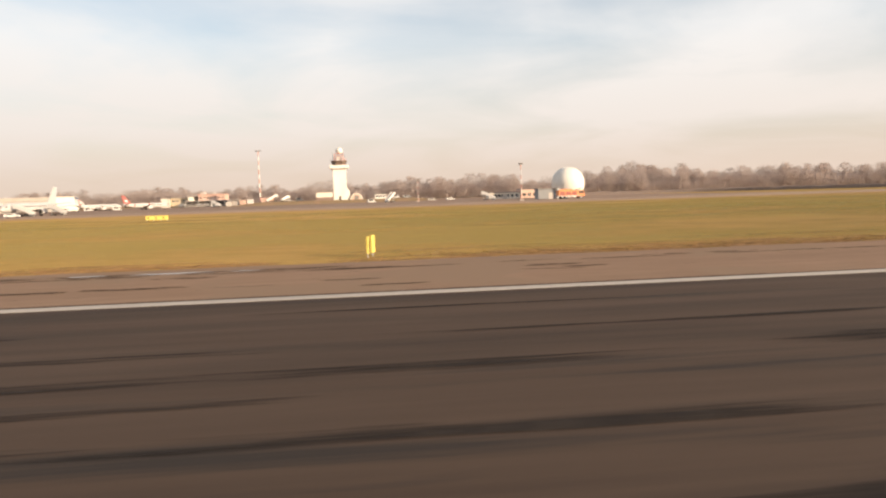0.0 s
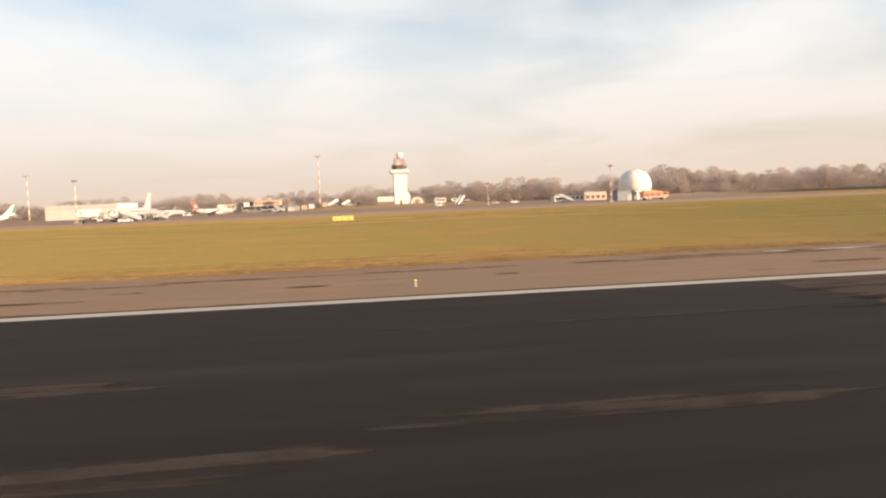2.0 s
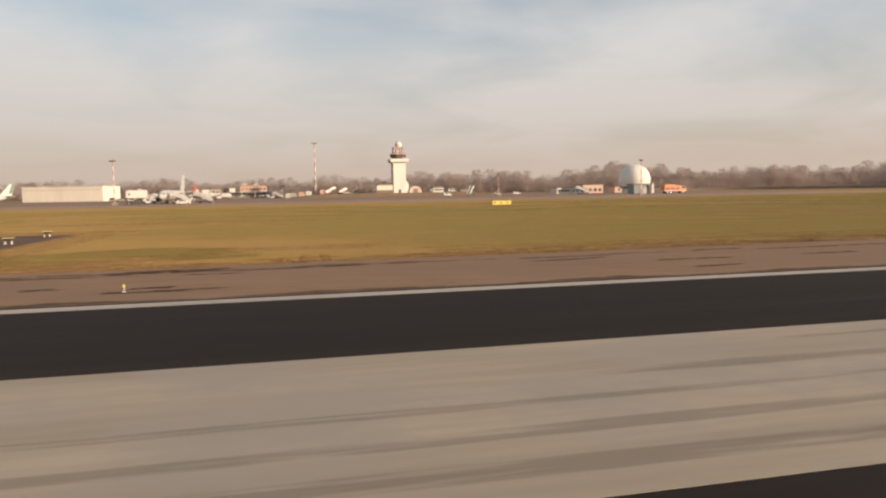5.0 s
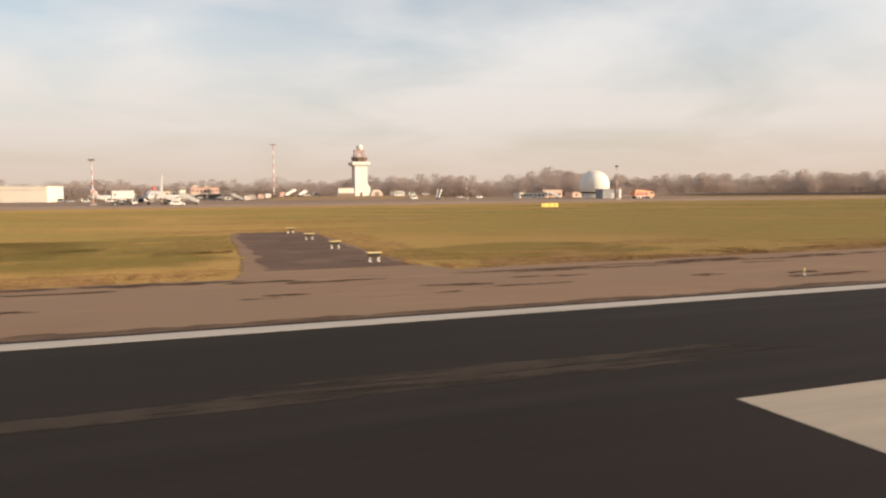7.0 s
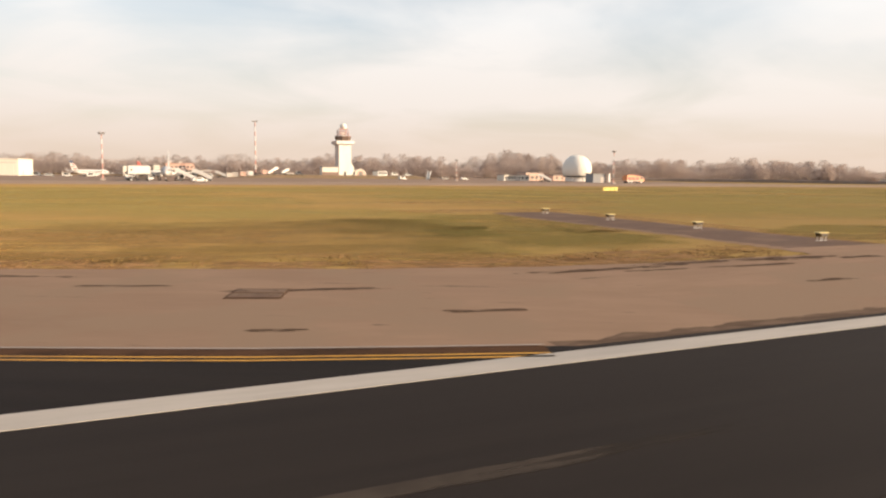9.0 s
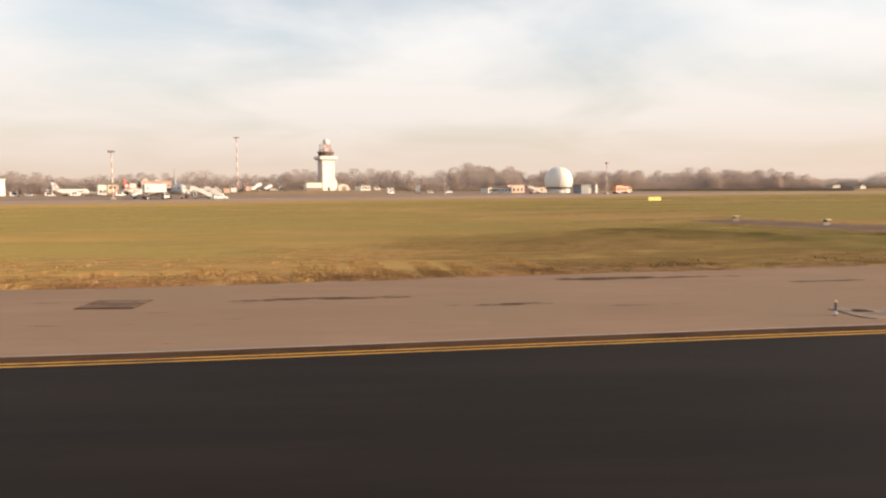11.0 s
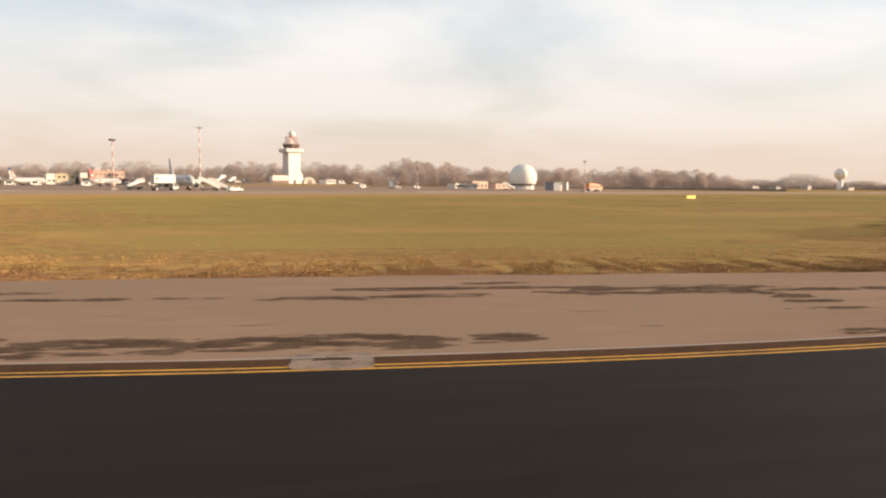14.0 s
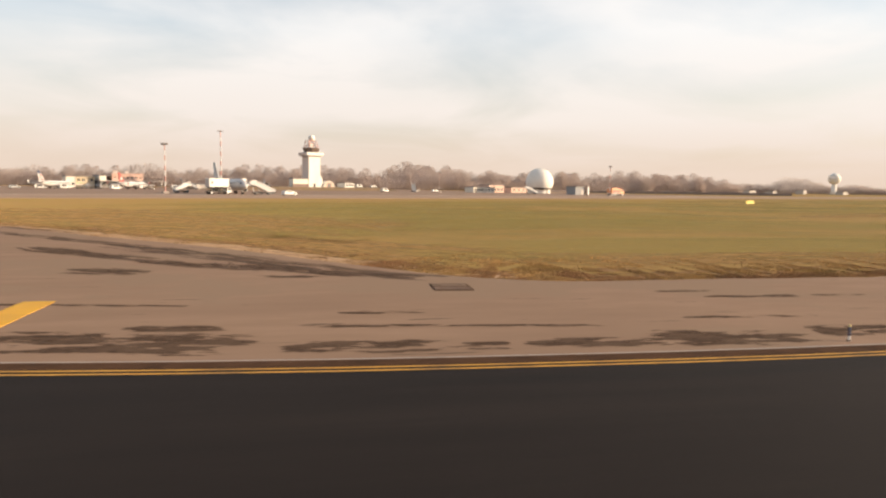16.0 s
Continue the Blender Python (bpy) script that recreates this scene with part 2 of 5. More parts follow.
def stain_surface(name, tones, sx, sy, most=0.95, swing=4.0, bias=-0.95, lo=0.30, hi=1.10):
    """A stain that thins out raggedly towards its rim."""
    m = surface(name, *tones[:2], 1.5, 0.85, tones[2], 0.9, (0.45, 0.66), spec=0.03)
    nt = m.node_tree
    tc, oi = nt.nodes.new("ShaderNodeTexCoord"), nt.nodes.new("ShaderNodeObjectInfo")

    def vec(op, x, y=None):
        n = nt.nodes.new("ShaderNodeVectorMath")
        n.operation = op
        for i, v in enumerate((x, y)):
            if isinstance(v, tuple):
                n.inputs[i].default_value = v
            elif v is not None:
                nt.links.new(v, n.inputs[i])
        return n.outputs["Value" if op == "DOT_PRODUCT" else "Vector"]

    mid = vec("MULTIPLY", vec("SUBTRACT", tc.outputs["Generated"], (0.5, 0.5, 0.5)), (2, 2, 0))
    square = vec("MULTIPLY", mid, mid)
    away = vec("DOT_PRODUCT", square, square)
    ns = nt.nodes.new("ShaderNodeTexNoise")
    ns.inputs["Scale"].default_value, ns.inputs["Detail"].default_value, ns.inputs["Roughness"].default_value = 1.0, 5.0, 0.62
    nt.links.new(vec("ADD", vec("MULTIPLY", tc.outputs["Object"], (sx, sy, 1)), oi.outputs["Location"]), ns.inputs["Vector"])
    k = nt.nodes.new("ShaderNodeMath")
    k.operation = "MULTIPLY_ADD"
    k.inputs[1].default_value, k.inputs[2].default_value = swing, bias
    nt.links.new(ns.outputs[0], k.inputs[0])
    d = nt.nodes.new("ShaderNodeMath")
    d.operation = "SUBTRACT"
    nt.links.new(k.outputs[0], d.inputs[0])
    nt.links.new(away, d.inputs[1])
    r = nt.nodes.new("ShaderNodeMapRange")
    r.interpolation_type = "SMOOTHSTEP"
    r.inputs["From Min"].default_value, r.inputs["From Max"].default_value, r.inputs["To Max"].default_value = lo, hi, most
    nt.links.new(d.outputs[0], r.inputs[0])
    nt.links.new(r.outputs[0], nt.nodes["Principled BSDF"].inputs["Alpha"])
    return m


DRY_PATCH = stain_surface("dry_brown_grass_patch", ((0.385, 0.220, 0.098), (0.33, 0.185, 0.082), (0.24, 0.135, 0.062)), 0.45, 1.5, 0.8, 5.0, -1.6, 0.25, 1.1)
PALE_PATCH = stain_surface("pale_straw_grass_patch", ((0.50, 0.300, 0.120), (0.44, 0.255, 0.098), (0.37, 0.225, 0.08)), 0.2, 0.45, 0.55)
GREEN_PATCH = stain_surface("green_grass_patch", ((0.265, 0.205, 0.058), (0.245, 0.192, 0.052), (0.29, 0.21, 0.064)), 0.14, 0.2, 0.40)
BROWN_PATCH = stain_surface("dull_brown_grass", ((0.26, 0.168, 0.054), (0.235, 0.152, 0.049), (0.29, 0.185, 0.062)), 0.10, 0.16, 0.27)
BARE_PATCH = stain_surface("pale_bare_earth", ((0.58, 0.375, 0.215), (0.53, 0.340, 0.190), (0.47, 0.300, 0.160)), 0.35, 1.2, 0.92, 5.0, -1.2, 0.2, 1.0)
MARK_STAIN = stain_surface("grey_rubber_streak", ((0.16, 0.128, 0.10), (0.19, 0.152, 0.12), (0.13, 0.104, 0.082)), 0.22, 4.5, 0.2)
SEAM_DARK = stain_surface("smeared_dark_asphalt", ((0.0215, 0.0172, 0.0144), (0.027, 0.0214, 0.0176), (0.034, 0.026, 0.021)), 0.3, 2.0, 0.6, 5.0, -1.8, 0.2, 1.2)
SEAM_PALE = stain_surface("smeared_worn_asphalt", ((0.085, 0.059, 0.042), (0.10, 0.070, 0.050), (0.065, 0.047, 0.035)), 0.3, 2.0, 0.5, 5.0, -1.8, 0.2, 1.2)
GREEN_FIELD = stain_surface("yellow_green_grass", ((0.415, 0.318, 0.098), (0.375, 0.292, 0.087), (0.43, 0.315, 0.104)), 0.03, 0.04, 0.48)
TAR_STAIN = stain_surface("ragged_tar_stain", ((0.088, 0.054, 0.035), (0.110, 0.068, 0.045), (0.145, 0.093, 0.061)), 0.7, 2.4, 0.80, 5.5, -1.95, 0.25, 0.75)
WET_STAIN = stain_surface("broad_damp_stain", ((0.120, 0.078, 0.054), (0.145, 0.096, 0.067), (0.10, 0.065, 0.046)), 0.35, 1.6, 0.62, 5.5, -1.9, 0.2, 1.0)
FADED_STAIN = stain_surface("faded_streak", ((0.064, 0.050, 0.040), (0.076, 0.060, 0.048), (0.050, 0.040, 0.032)), 0.22, 2.6, 0.95, 5.0, -1.45, 0.2, 1.1)
TYRE_STAIN = stain_surface("black_rubber_streak", ((0.034, 0.028, 0.025), (0.045, 0.037, 0.032), (0.06, 0.048, 0.04)), 0.10, 2.0, 0.75, 5.0, -1.75, 0.2, 1.2)
WHITE_LINE = surface("worn_white_paint", (0.435, 0.385, 0.33), (0.485, 0.43, 0.37), 4.0, 0.8, (0.37, 0.335, 0.295), 0.6, (0.5, 0.72), 0.15, (0.15, 1, 1), bump_scale=30,
                     extra=[((0.32, 0.295, 0.265), 0.8, (0.04, 1.1, 1), 0.62, 0.76)])
AIM_PAINT = surface("worn_cream_paint", (0.405, 0.335, 0.258), (0.45, 0.375, 0.29), 3.0, 0.85, (0.34, 0.28, 0.215), 0.5, (0.45, 0.66), 0.15, (0.1, 1, 1), bump_scale=30,
                    extra=[((0.30, 0.25, 0.195), 0.7, (0.05, 1.0, 1), 0.60, 0.72), ((0.37, 0.32, 0.265), 0.15, (1, 1, 1), 0.5, 0.6)])
YELLOW_LINE = surface("yellow_paint", (0.75, 0.40, 0.03), (0.66, 0.34, 0.03), 4.0, 0.7, (0.52, 0.28, 0.05), 0.8, (0.5, 0.72), 0.15, (0.4, 1, 1), bump_scale=30)
THIN_YELLOW = surface("worn_yellow_paint", (0.60, 0.31, 0.05), (0.52, 0.265, 0.045), 4.0, 0.8, (0.36, 0.19, 0.05), 0.9, (0.48, 0.66), 0.15, bump_scale=30)
CONCRETE = surface("pale_concrete", (0.34, 0.29, 0.255), (0.39, 0.335, 0.295), 4.0, 0.9, (0.28, 0.25, 0.22), 0.9, (0.5, 0.7), 0.3, bump_scale=20)
OLD_CONCRETE = surface("stained_concrete", (0.27, 0.195, 0.142), (0.31, 0.226, 0.166), 4.0, 0.9, (0.17, 0.122, 0.09), 1.8, (0.45, 0.62), 0.3, bump_scale=20)
WHITE_WALL = surface("white_render", (0.78, 0.75, 0.69), (0.82, 0.79, 0.73), 0.5, 0.8, (0.70, 0.66, 0.60), 0.12, (0.5, 0.7), 0.1, (1, 1, 0.3))
CREAM_WALL = surface("cream_cladding", (0.74, 0.68, 0.58), (0.78, 0.72, 0.62), 0.4, 0.7, (0.68, 0.61, 0.51), 0.1, (0.5, 0.7), 0.1, (1, 1, 0.25))
YELLOW_WALL = surface("yellow_render", (0.52, 0.43, 0.30), (0.56, 0.465, 0.325), 0.5, 0.8, (0.46, 0.38, 0.27), 0.15, (0.5, 0.7), 0.1, (1, 1, 0.3))
RED_WALL = surface("red_cladding", (0.60, 0.40, 0.32), (0.64, 0.43, 0.35), 0.5, 0.7, (0.49, 0.36, 0.30), 0.15, (0.5, 0.7), 0.1, (1, 1, 0.3))
PINK_WALL = surface("pinkish_render", (0.66, 0.46, 0.36), (0.70, 0.50, 0.40), 0.5, 0.8, (0.55, 0.38, 0.30), 0.2, (0.5, 0.7), 0.1, (1, 1, 0.3))
PLANE_PAINT = surface("pale_grey_aircraft_paint", (0.50, 0.485, 0.465), (0.54, 0.525, 0.505), 0.6, 0.4, (0.44, 0.425, 0.41), 0.2, (0.5, 0.7))
# grey-beige that carries the shade of the tower's left side
SIDE_SHADE = surface("side_shade_tone", (0.62, 0.53, 0.47), (0.66, 0.565, 0.50), 0.5, 0.8, (0.57, 0.485, 0.43), 0.2, (0.5, 0.7), 0.1, (1, 1, 0.3))
GREY_WALL = surface("grey_cladding", (0.49, 0.445, 0.40), (0.53, 0.48, 0.435), 0.5, 0.7, (0.44, 0.40, 0.36), 0.2, (0.5, 0.7), 0.1, (1, 1, 0.3))
SHED_WALL = surface("blue_grey_sheeting", (0.27, 0.275, 0.28), (0.30, 0.305, 0.31), 0.5, 0.7, (0.24, 0.245, 0.25), 0.2, (0.5, 0.7), 0.1, (1, 1, 0.3))
ROOF = surface("grey_roofing", (0.22, 0.20, 0.19), (0.26, 0.24, 0.22), 0.6, 0.85, (0.18, 0.16, 0.15), 0.15, (0.5, 0.7))
DARK_GLASS = surface("dark_glazing", (0.035, 0.036, 0.038), (0.05, 0.05, 0.05), 0.5, 0.3)
CAB_GLASS = surface("brown_tinted_glazing", (0.16, 0.115, 0.092), (0.19, 0.138, 0.11), 0.5, 0.25)
# red with the veil of distance haze mixed into its base colour
MAST_RED = surface("haze_paled_red_paint", (0.56, 0.31, 0.26), (0.60, 0.34, 0.285), 1.5, 0.6)
TOWER_BROWN = surface("brown_metal_trim", (0.22, 0.155, 0.125), (0.26, 0.185, 0.15), 1.0, 0.6)
DARK_METAL = surface("dark_steel", (0.06, 0.055, 0.05), (0.085, 0.078, 0.07), 1.0, 0.6, metal=0.3)
STEEL = surface("galvanised_steel", (0.42, 0.42, 0.41), (0.48, 0.48, 0.47), 2.0, 0.5, metal=0.6)
RED_PAINT = surface("red_paint", (0.30, 0.10, 0.09), (0.34, 0.115, 0.10), 1.5, 0.5)
WHITE_PAINT = surface("white_gloss_paint", (0.66, 0.635, 0.595), (0.70, 0.675, 0.635), 0.8, 0.4, (0.60, 0.575, 0.54), 0.3, (0.55, 0.75))
ORANGE_PAINT = surface("orange_paint", (0.68, 0.27, 0.11), (0.72, 0.30, 0.13), 1.0, 0.4, (0.66, 0.18, 0.05), 0.4, (0.55, 0.75))
YELLOW_PAINT = surface("yellow_sign_paint", (0.80, 0.62, 0.14), (0.84, 0.66, 0.17), 2.0, 0.5)
LID_PAINT = surface("faded_yellow_enamel", (0.74, 0.60, 0.27), (0.78, 0.64, 0.30), 3.0, 0.6, (0.62, 0.50, 0.24), 1.5, (0.5, 0.7))
PAPI_PAINT = surface("dark_ochre_enamel", (0.085, 0.052, 0.018), (0.11, 0.066, 0.021), 3.0, 0.5)
BLUE_PAINT = surface("blue_paint", (0.05, 0.09, 0.32), (0.06, 0.11, 0.36), 4.0, 0.5)
GREEN_PAINT = surface("dark_green_paint", (0.04, 0.12, 0.08), (0.05, 0.14, 0.09), 1.0, 0.4)
NAVY_PAINT = surface("navy_paint", (0.05, 0.06, 0.10), (0.06, 0.07, 0.12), 1.0, 0.4)
# pale blue-grey for the bluish shade on a white tail fin
FIN_SHADE = surface("fin_shade_tone", (0.40, 0.44, 0.46), (0.43, 0.47, 0.49), 1.0, 0.4)
BLACK_PAINT = surface("black_paint", (0.02, 0.02, 0.02), (0.03, 0.03, 0.03), 3.0, 0.6)
RUBBER = surface("tyre_rubber", (0.025, 0.025, 0.025), (0.035, 0.034, 0.033), 3.0, 0.85)
DOME_SKIN = surface("white_radome_skin", (0.78, 0.74, 0.66), (0.81, 0.77, 0.69), 0.4, 0.6, (0.72, 0.68, 0.60), 0.12, (0.5, 0.7))
BARK = surface("grey_brown_bark", (0.28, 0.225, 0.19), (0.32, 0.26, 0.22), 0.6, 0.95)
# twig colour lightened to carry the haze over the far trees
TWIGS = surface("haze_paled_twigs", (0.485, 0.405, 0.365), (0.52, 0.435, 0.392), 0.12, 0.95, (0.435, 0.362, 0.332), 0.05, (0.45, 0.6), spread=0.12)
tnt = TWIGS.node_tree
shine, part_way = tnt.nodes.new("ShaderNodeBsdfTranslucent"), tnt.nodes.new("ShaderNodeMixShader")
tone = tnt.nodes["Principled BSDF"].inputs["Base Color"].links[0].from_socket
tnt.links.new(tone, shine.inputs["Color"])
part_way.inputs[0].default_value = 0.48
tnt.links.new(tnt.nodes["Principled BSDF"].outputs[0], part_way.inputs[1])
tnt.links.new(shine.outputs[0], part_way.inputs[2])
tnt.links.new(part_way.outputs[0], tnt.nodes["Material Output"].inputs["Surface"])
BANK = surface("dark_bank_grass", (0.235, 0.172, 0.105), (0.205, 0.152, 0.092), 0.6, 0.95, (0.26, 0.18, 0.12), 0.15, (0.45, 0.65), spec=0.05)
HEDGE = surface("dark_hedge", (0.20, 0.155, 0.132), (0.24, 0.185, 0.155), 0.4, 0.95)
WATER = surface("puddle_water", (0.05, 0.045, 0.04), (0.06, 0.055, 0.05), 2.0, 0.06)

# ---- shapes ----


def box(bm, x0, x1, y0, y1, z0, z1, bevel=0.0):
    made = bmesh.ops.create_cube(bm, size=1.0, matrix=Matrix.Translation(((x0 + x1) / 2, (y0 + y1) / 2, (z0 + z1) / 2)) @ Matrix.Diagonal((x1 - x0, y1 - y0, z1 - z0, 1)))
    if bevel:
        edges = {e for v in made["verts"] for e in v.link_edges}
        bmesh.ops.bevel(bm, geom=list(edges), offset=bevel, segments=2, affect="EDGES", profile=0.5)
    return bm


def rod(bm, p, q, r0, r1=None, n=8):
    p, q = Vector(p), Vector(q)
    m = Matrix.Translation((p + q) / 2) @ (q - p).to_track_quat("Z", "Y").to_matrix().to_4x4()
    bmesh.ops.create_cone(bm, cap_ends=True, segments=n, radius1=r0, radius2=r0 if r1 is None else r1, depth=(q - p).length, matrix=m)
    return bm


def lathe(bm, profile, n=32, m=Matrix()):
    """Turns (radius, height) pairs round the z axis."""
    rings = [[bm.verts.new(m @ Vector((r * cos(2 * pi * i / n), r * sin(2 * pi * i / n), z))) for i in range(n)] for r, z in profile]
    for a, b in zip(rings, rings[1:]):
        for i in range(n):
            bm.faces.new((a[i], a[(i + 1) % n], b[(i + 1) % n], b[i]))
    bm.faces.new(rings[0][::-1]), bm.faces.new(rings[-1])
    return bm


def loft(bm, rings):
    rings = [[bm.verts.new(p) for p in ring] for ring in rings]
    n = len(rings[0])
    for a, b in zip(rings, rings[1:]):
        for i in range(n):
            bm.faces.new((a[i], a[(i + 1) % n], b[(i + 1) % n], b[i]))
    bm.faces.new(rings[0][::-1]), bm.faces.new(rings[-1])
    bmesh.ops.recalc_face_normals(bm, faces=bm.faces)
    return bm


def slab(bm, outline, z0, z1):
    """A flat plate with that outline, from z0 to z1."""
    return loft(bm, [[(x, y, z0) for x, y in outline], [(x, y, z1) for x, y in outline]])


def part(name, bm, material, parent=None, label="", smooth=False):
    me = bpy.data.meshes.new(name)
    bm.normal_update()
    bm.to_mesh(me)
    bm.free()
    me.materials.append(material)
    if smooth:
        for p in me.polygons:
            p.use_smooth = True
    ob = new(name, me)
    if parent:
        ob.parent = parent
    if label:
        tagged(ob, label)
    return ob


def B(*a, **k):
    return box(bmesh.new(), *a, **k)


def R(*a, **k):
    return rod(bmesh.new(), *a, **k)


def thing(name, m, label, category, group=""):
    ob = new(name)
    ob.matrix_world = m
    return tagged(ob, label, category, group)


def setting(name, bm, material, label, category):
    return tagged(part(name, bm, material), label, category, kind="structure")


def spline(points, step):
    """A smooth line through points, cut into short steps."""
    out = []
    for i in range(len(points) - 1):
        p0, p1, p2, p3 = (Vector(points[min(max(j, 0), len(points) - 1)]) for j in (i - 1, i, i + 1, i + 2))
        n = max(2, int((p2 - p1).length / step))
        for k in range(n):
            u = k / n
            out.append(0.5 * (2 * p1 + (p2 - p0) * u + (2 * p0 - 5 * p1 + 4 * p2 - p3) * u * u + (3 * p1 - p0 - 3 * p2 + p3) * u ** 3))
    return out + [Vector(points[-1])]


def ribbon(line, a, b, z):
    """A flat band beside a line, from a to b metres to its left."""
    bm = bmesh.new()
    rows = []
    for i, p in enumerate(line):
        t = (line[min(i + 1, len(line) - 1)] - line[max(i - 1, 0)]).normalized()
        nrm = Vector((-t.y, t.x))
        rows.append((bm.verts.new((*(p + nrm * a), z)), bm.verts.new((*(p + nrm * b), z))))
    for (p, q), (r, s) in zip(rows, rows[1:]):
        f = bm.faces.new((p, r, s, q))
        f.normal_update()
        if f.normal.z < 0:
            f.normal_flip()
    return bm


def sheet(lower, upper, z):
    """A flat sheet between two lines with as many points."""
    bm = bmesh.new()
    a, b = [bm.verts.new((*p, z)) for p in lower], [bm.verts.new((*p, z)) for p in upper]
    for i in range(len(a) - 1):
        f = bm.faces.new((a[i], a[i + 1], b[i + 1], b[i]))
        f.normal_update()
        if f.normal.z < 0:
            f.normal_flip()
    return bm


# ---- ground, runway, taxiways ----
setting("ground", bmesh.ops.create_grid(g := bmesh.new(), x_segments=40, y_segments=40, size=4500, matrix=Matrix.Translation((0, 0, -0.05))) and g,
        GRASS, "wide flat field of yellow-green winter grass", "grass")

# the exit taxiway leaves the runway along this edge, and the shoulder ends against the grass along the other
EXIT = [(-24, -0.9), (-27.4, 0.5), (-32.6, 2.3), (-40, 5.5), (-48, 8.6), (-56.2, 11.7), (-65.5, 15.6), (-75, 19.55), (-82.5, 23.3), (-87, 25.9), (-92.5, 28.65), (-101, 33.5), (-112, 41), (-124, 50),
        (-150, 72), (-200, 118)]
VERGE = [(400, 12.2), (100, 12.2), (55, 12.0), (10, 11.0), (-12, 10.8), (-20, 11.3), (-26, 12.7), (-33, 15.2), (-40, 17.8), (-47, 19.9), (-55, 22.5), (-63.5, 26.8), (-71.7, 31.2),
         (-80, 35.4), (-85.8, 38.3), (-88.3, 41.8), (-89.7, 48), (-91.2, 56.5), (-94.2, 67), (-98.5, 82), (-106, 105), (-118, 150)]
edge_line = spline(EXIT, 2.0)
verge_line = []
for p in spline(VERGE, 0.6):
    w = 0.22 * noise.noise((p.x * 0.35, p.y * 0.35, 2.0)) + 0.12 * noise.noise((p.x * 1.3, p.y * 1.3, 7.0))
    verge_line.append(Vector((p.x + w * 0.5, p.y + w)))

low = []
for p in verge_line:
    low.append(Vector((p.x, -40.0)) if p.y < 40 else Vector((-89 - (p.y - 40) * 1.6, -40.0 + (p.y - 40) * 1.5)))
cut = next(i for i, p in enumerate(verge_line) if p.x < -21)
setting("shoulder", sheet(low[:cut + 1], verge_line[:cut + 1], 0.0), SHOULDER, "paved runway shoulder of pale worn asphalt with dark cracks", "pavement")
setting("taxiway_shoulder", sheet(low[cut:], verge_line[cut:], 0.0), SHOULDER_EXIT, "paved taxiway shoulder of pale worn asphalt with tar stains", "pavement")
seam, sy, sr = [], -60.0, random.Random(8)
while sy < 0.5:
    sx = 79.2 + 0.7 * noise.noise((sy * 0.25, 0, 4)) + sr.uniform(-0.3, 0.3)
    step = sr.uniform(0.25, 1.0)
    seam += [(sx, sy), (sx + sr.uniform(-0.15, 0.15), min(sy + step, 0.60))]
    sy += step + 0.06
setting("runway", slab(bmesh.new(), [(-700, 0.62), (-700, -60)] + seam + [(79.0, 0.62)], -0.04, 0.008), ASPHALT, "dark asphalt runway with faint rubber streaks", "runway")
setting("runway_old", B(77.0, 900, -60, 0.62, -0.04, 0.004), OLD_ASPHALT, "worn brownish asphalt runway darkened towards shade, with black tyre streaks", "runway")
setting("taxiway", sheet([Vector((p.x, 0.3)) if p.y < 60 else Vector((p.x - 40, p.y - 60)) for p in edge_line], [p + Vector((0.2, 0.35)) for p in edge_line], 0.010), TAXI_ASPHALT,
        "dark asphalt exit taxiway with smooth surface", "taxiway")
setting("runway_edge_line", B(-700, 900, -0.38, 0.34, 0.0, 0.016), WHITE_LINE, "continuous white painted runway edge line", "marking")
setting("aiming_point_marking", B(-0.7, 39.9, -15.95, -8.6, 0.0, 0.012), AIM_PAINT, "broad white painted runway marking with worn streaks", "marking")
taxi_line = [p for p in edge_line if p.x < -27.3]
for a, b in ((-0.20, -0.095), (-0.435, -0.33)):
    setting("taxiway_edge_line", ribbon(taxi_line, -a, -b, 0.016), THIN_YELLOW, "thin yellow painted double taxiway edge line", "marking")
setting("taxiway_rim", ribbon(taxi_line, 0.04, -0.42, 0.0135), RIM, "narrow brown worn rim of the taxiway", "pavement")
setting("taxiway_kerb", ribbon(taxi_line, -0.42, -0.49, 0.030), CONCRETE, "thin pale concrete edging of the taxiway", "kerb")
dirt_low, dirt_up = [], []
for i in range(700):
    dx = -27.0 + i * 0.2
    grown = 0.5 + 0.45 * noise.noise((dx * 0.22, 0, 6)) + 0.30 * noise.noise((dx * 0.9, 3, 6)) + 0.15 * noise.noise((dx * 3.1, 5, 6))
    grown *= 1.0 if dx < 35 else max(0.25, 1 - (dx - 35) / 40)
    dirt_low.append(Vector((dx, 0.60)))
    dirt_up.append(Vector((dx, 0.66 + max(0.02, grown))))
setting("runway_edge_dirt", sheet(dirt_low, dirt_up, 0.006), DIRT, "ragged dark dirt strip beside the runway edge line", "dirt")
bar_at, bar_way = Vector((-105.6, 35.6)), Vector((0.46, 0.888))
side = Vector((bar_way.y, -bar_way.x)) * 0.42
setting("shoulder_stripe", slab(bmesh.new(), [bar_at + side, bar_at + bar_way * 8.4 + side, bar_at + bar_way * 8.4 - side, bar_at - side], 0.0, 0.012), YELLOW_LINE,
        "broad yellow painted stripe across the shoulder", "marking")

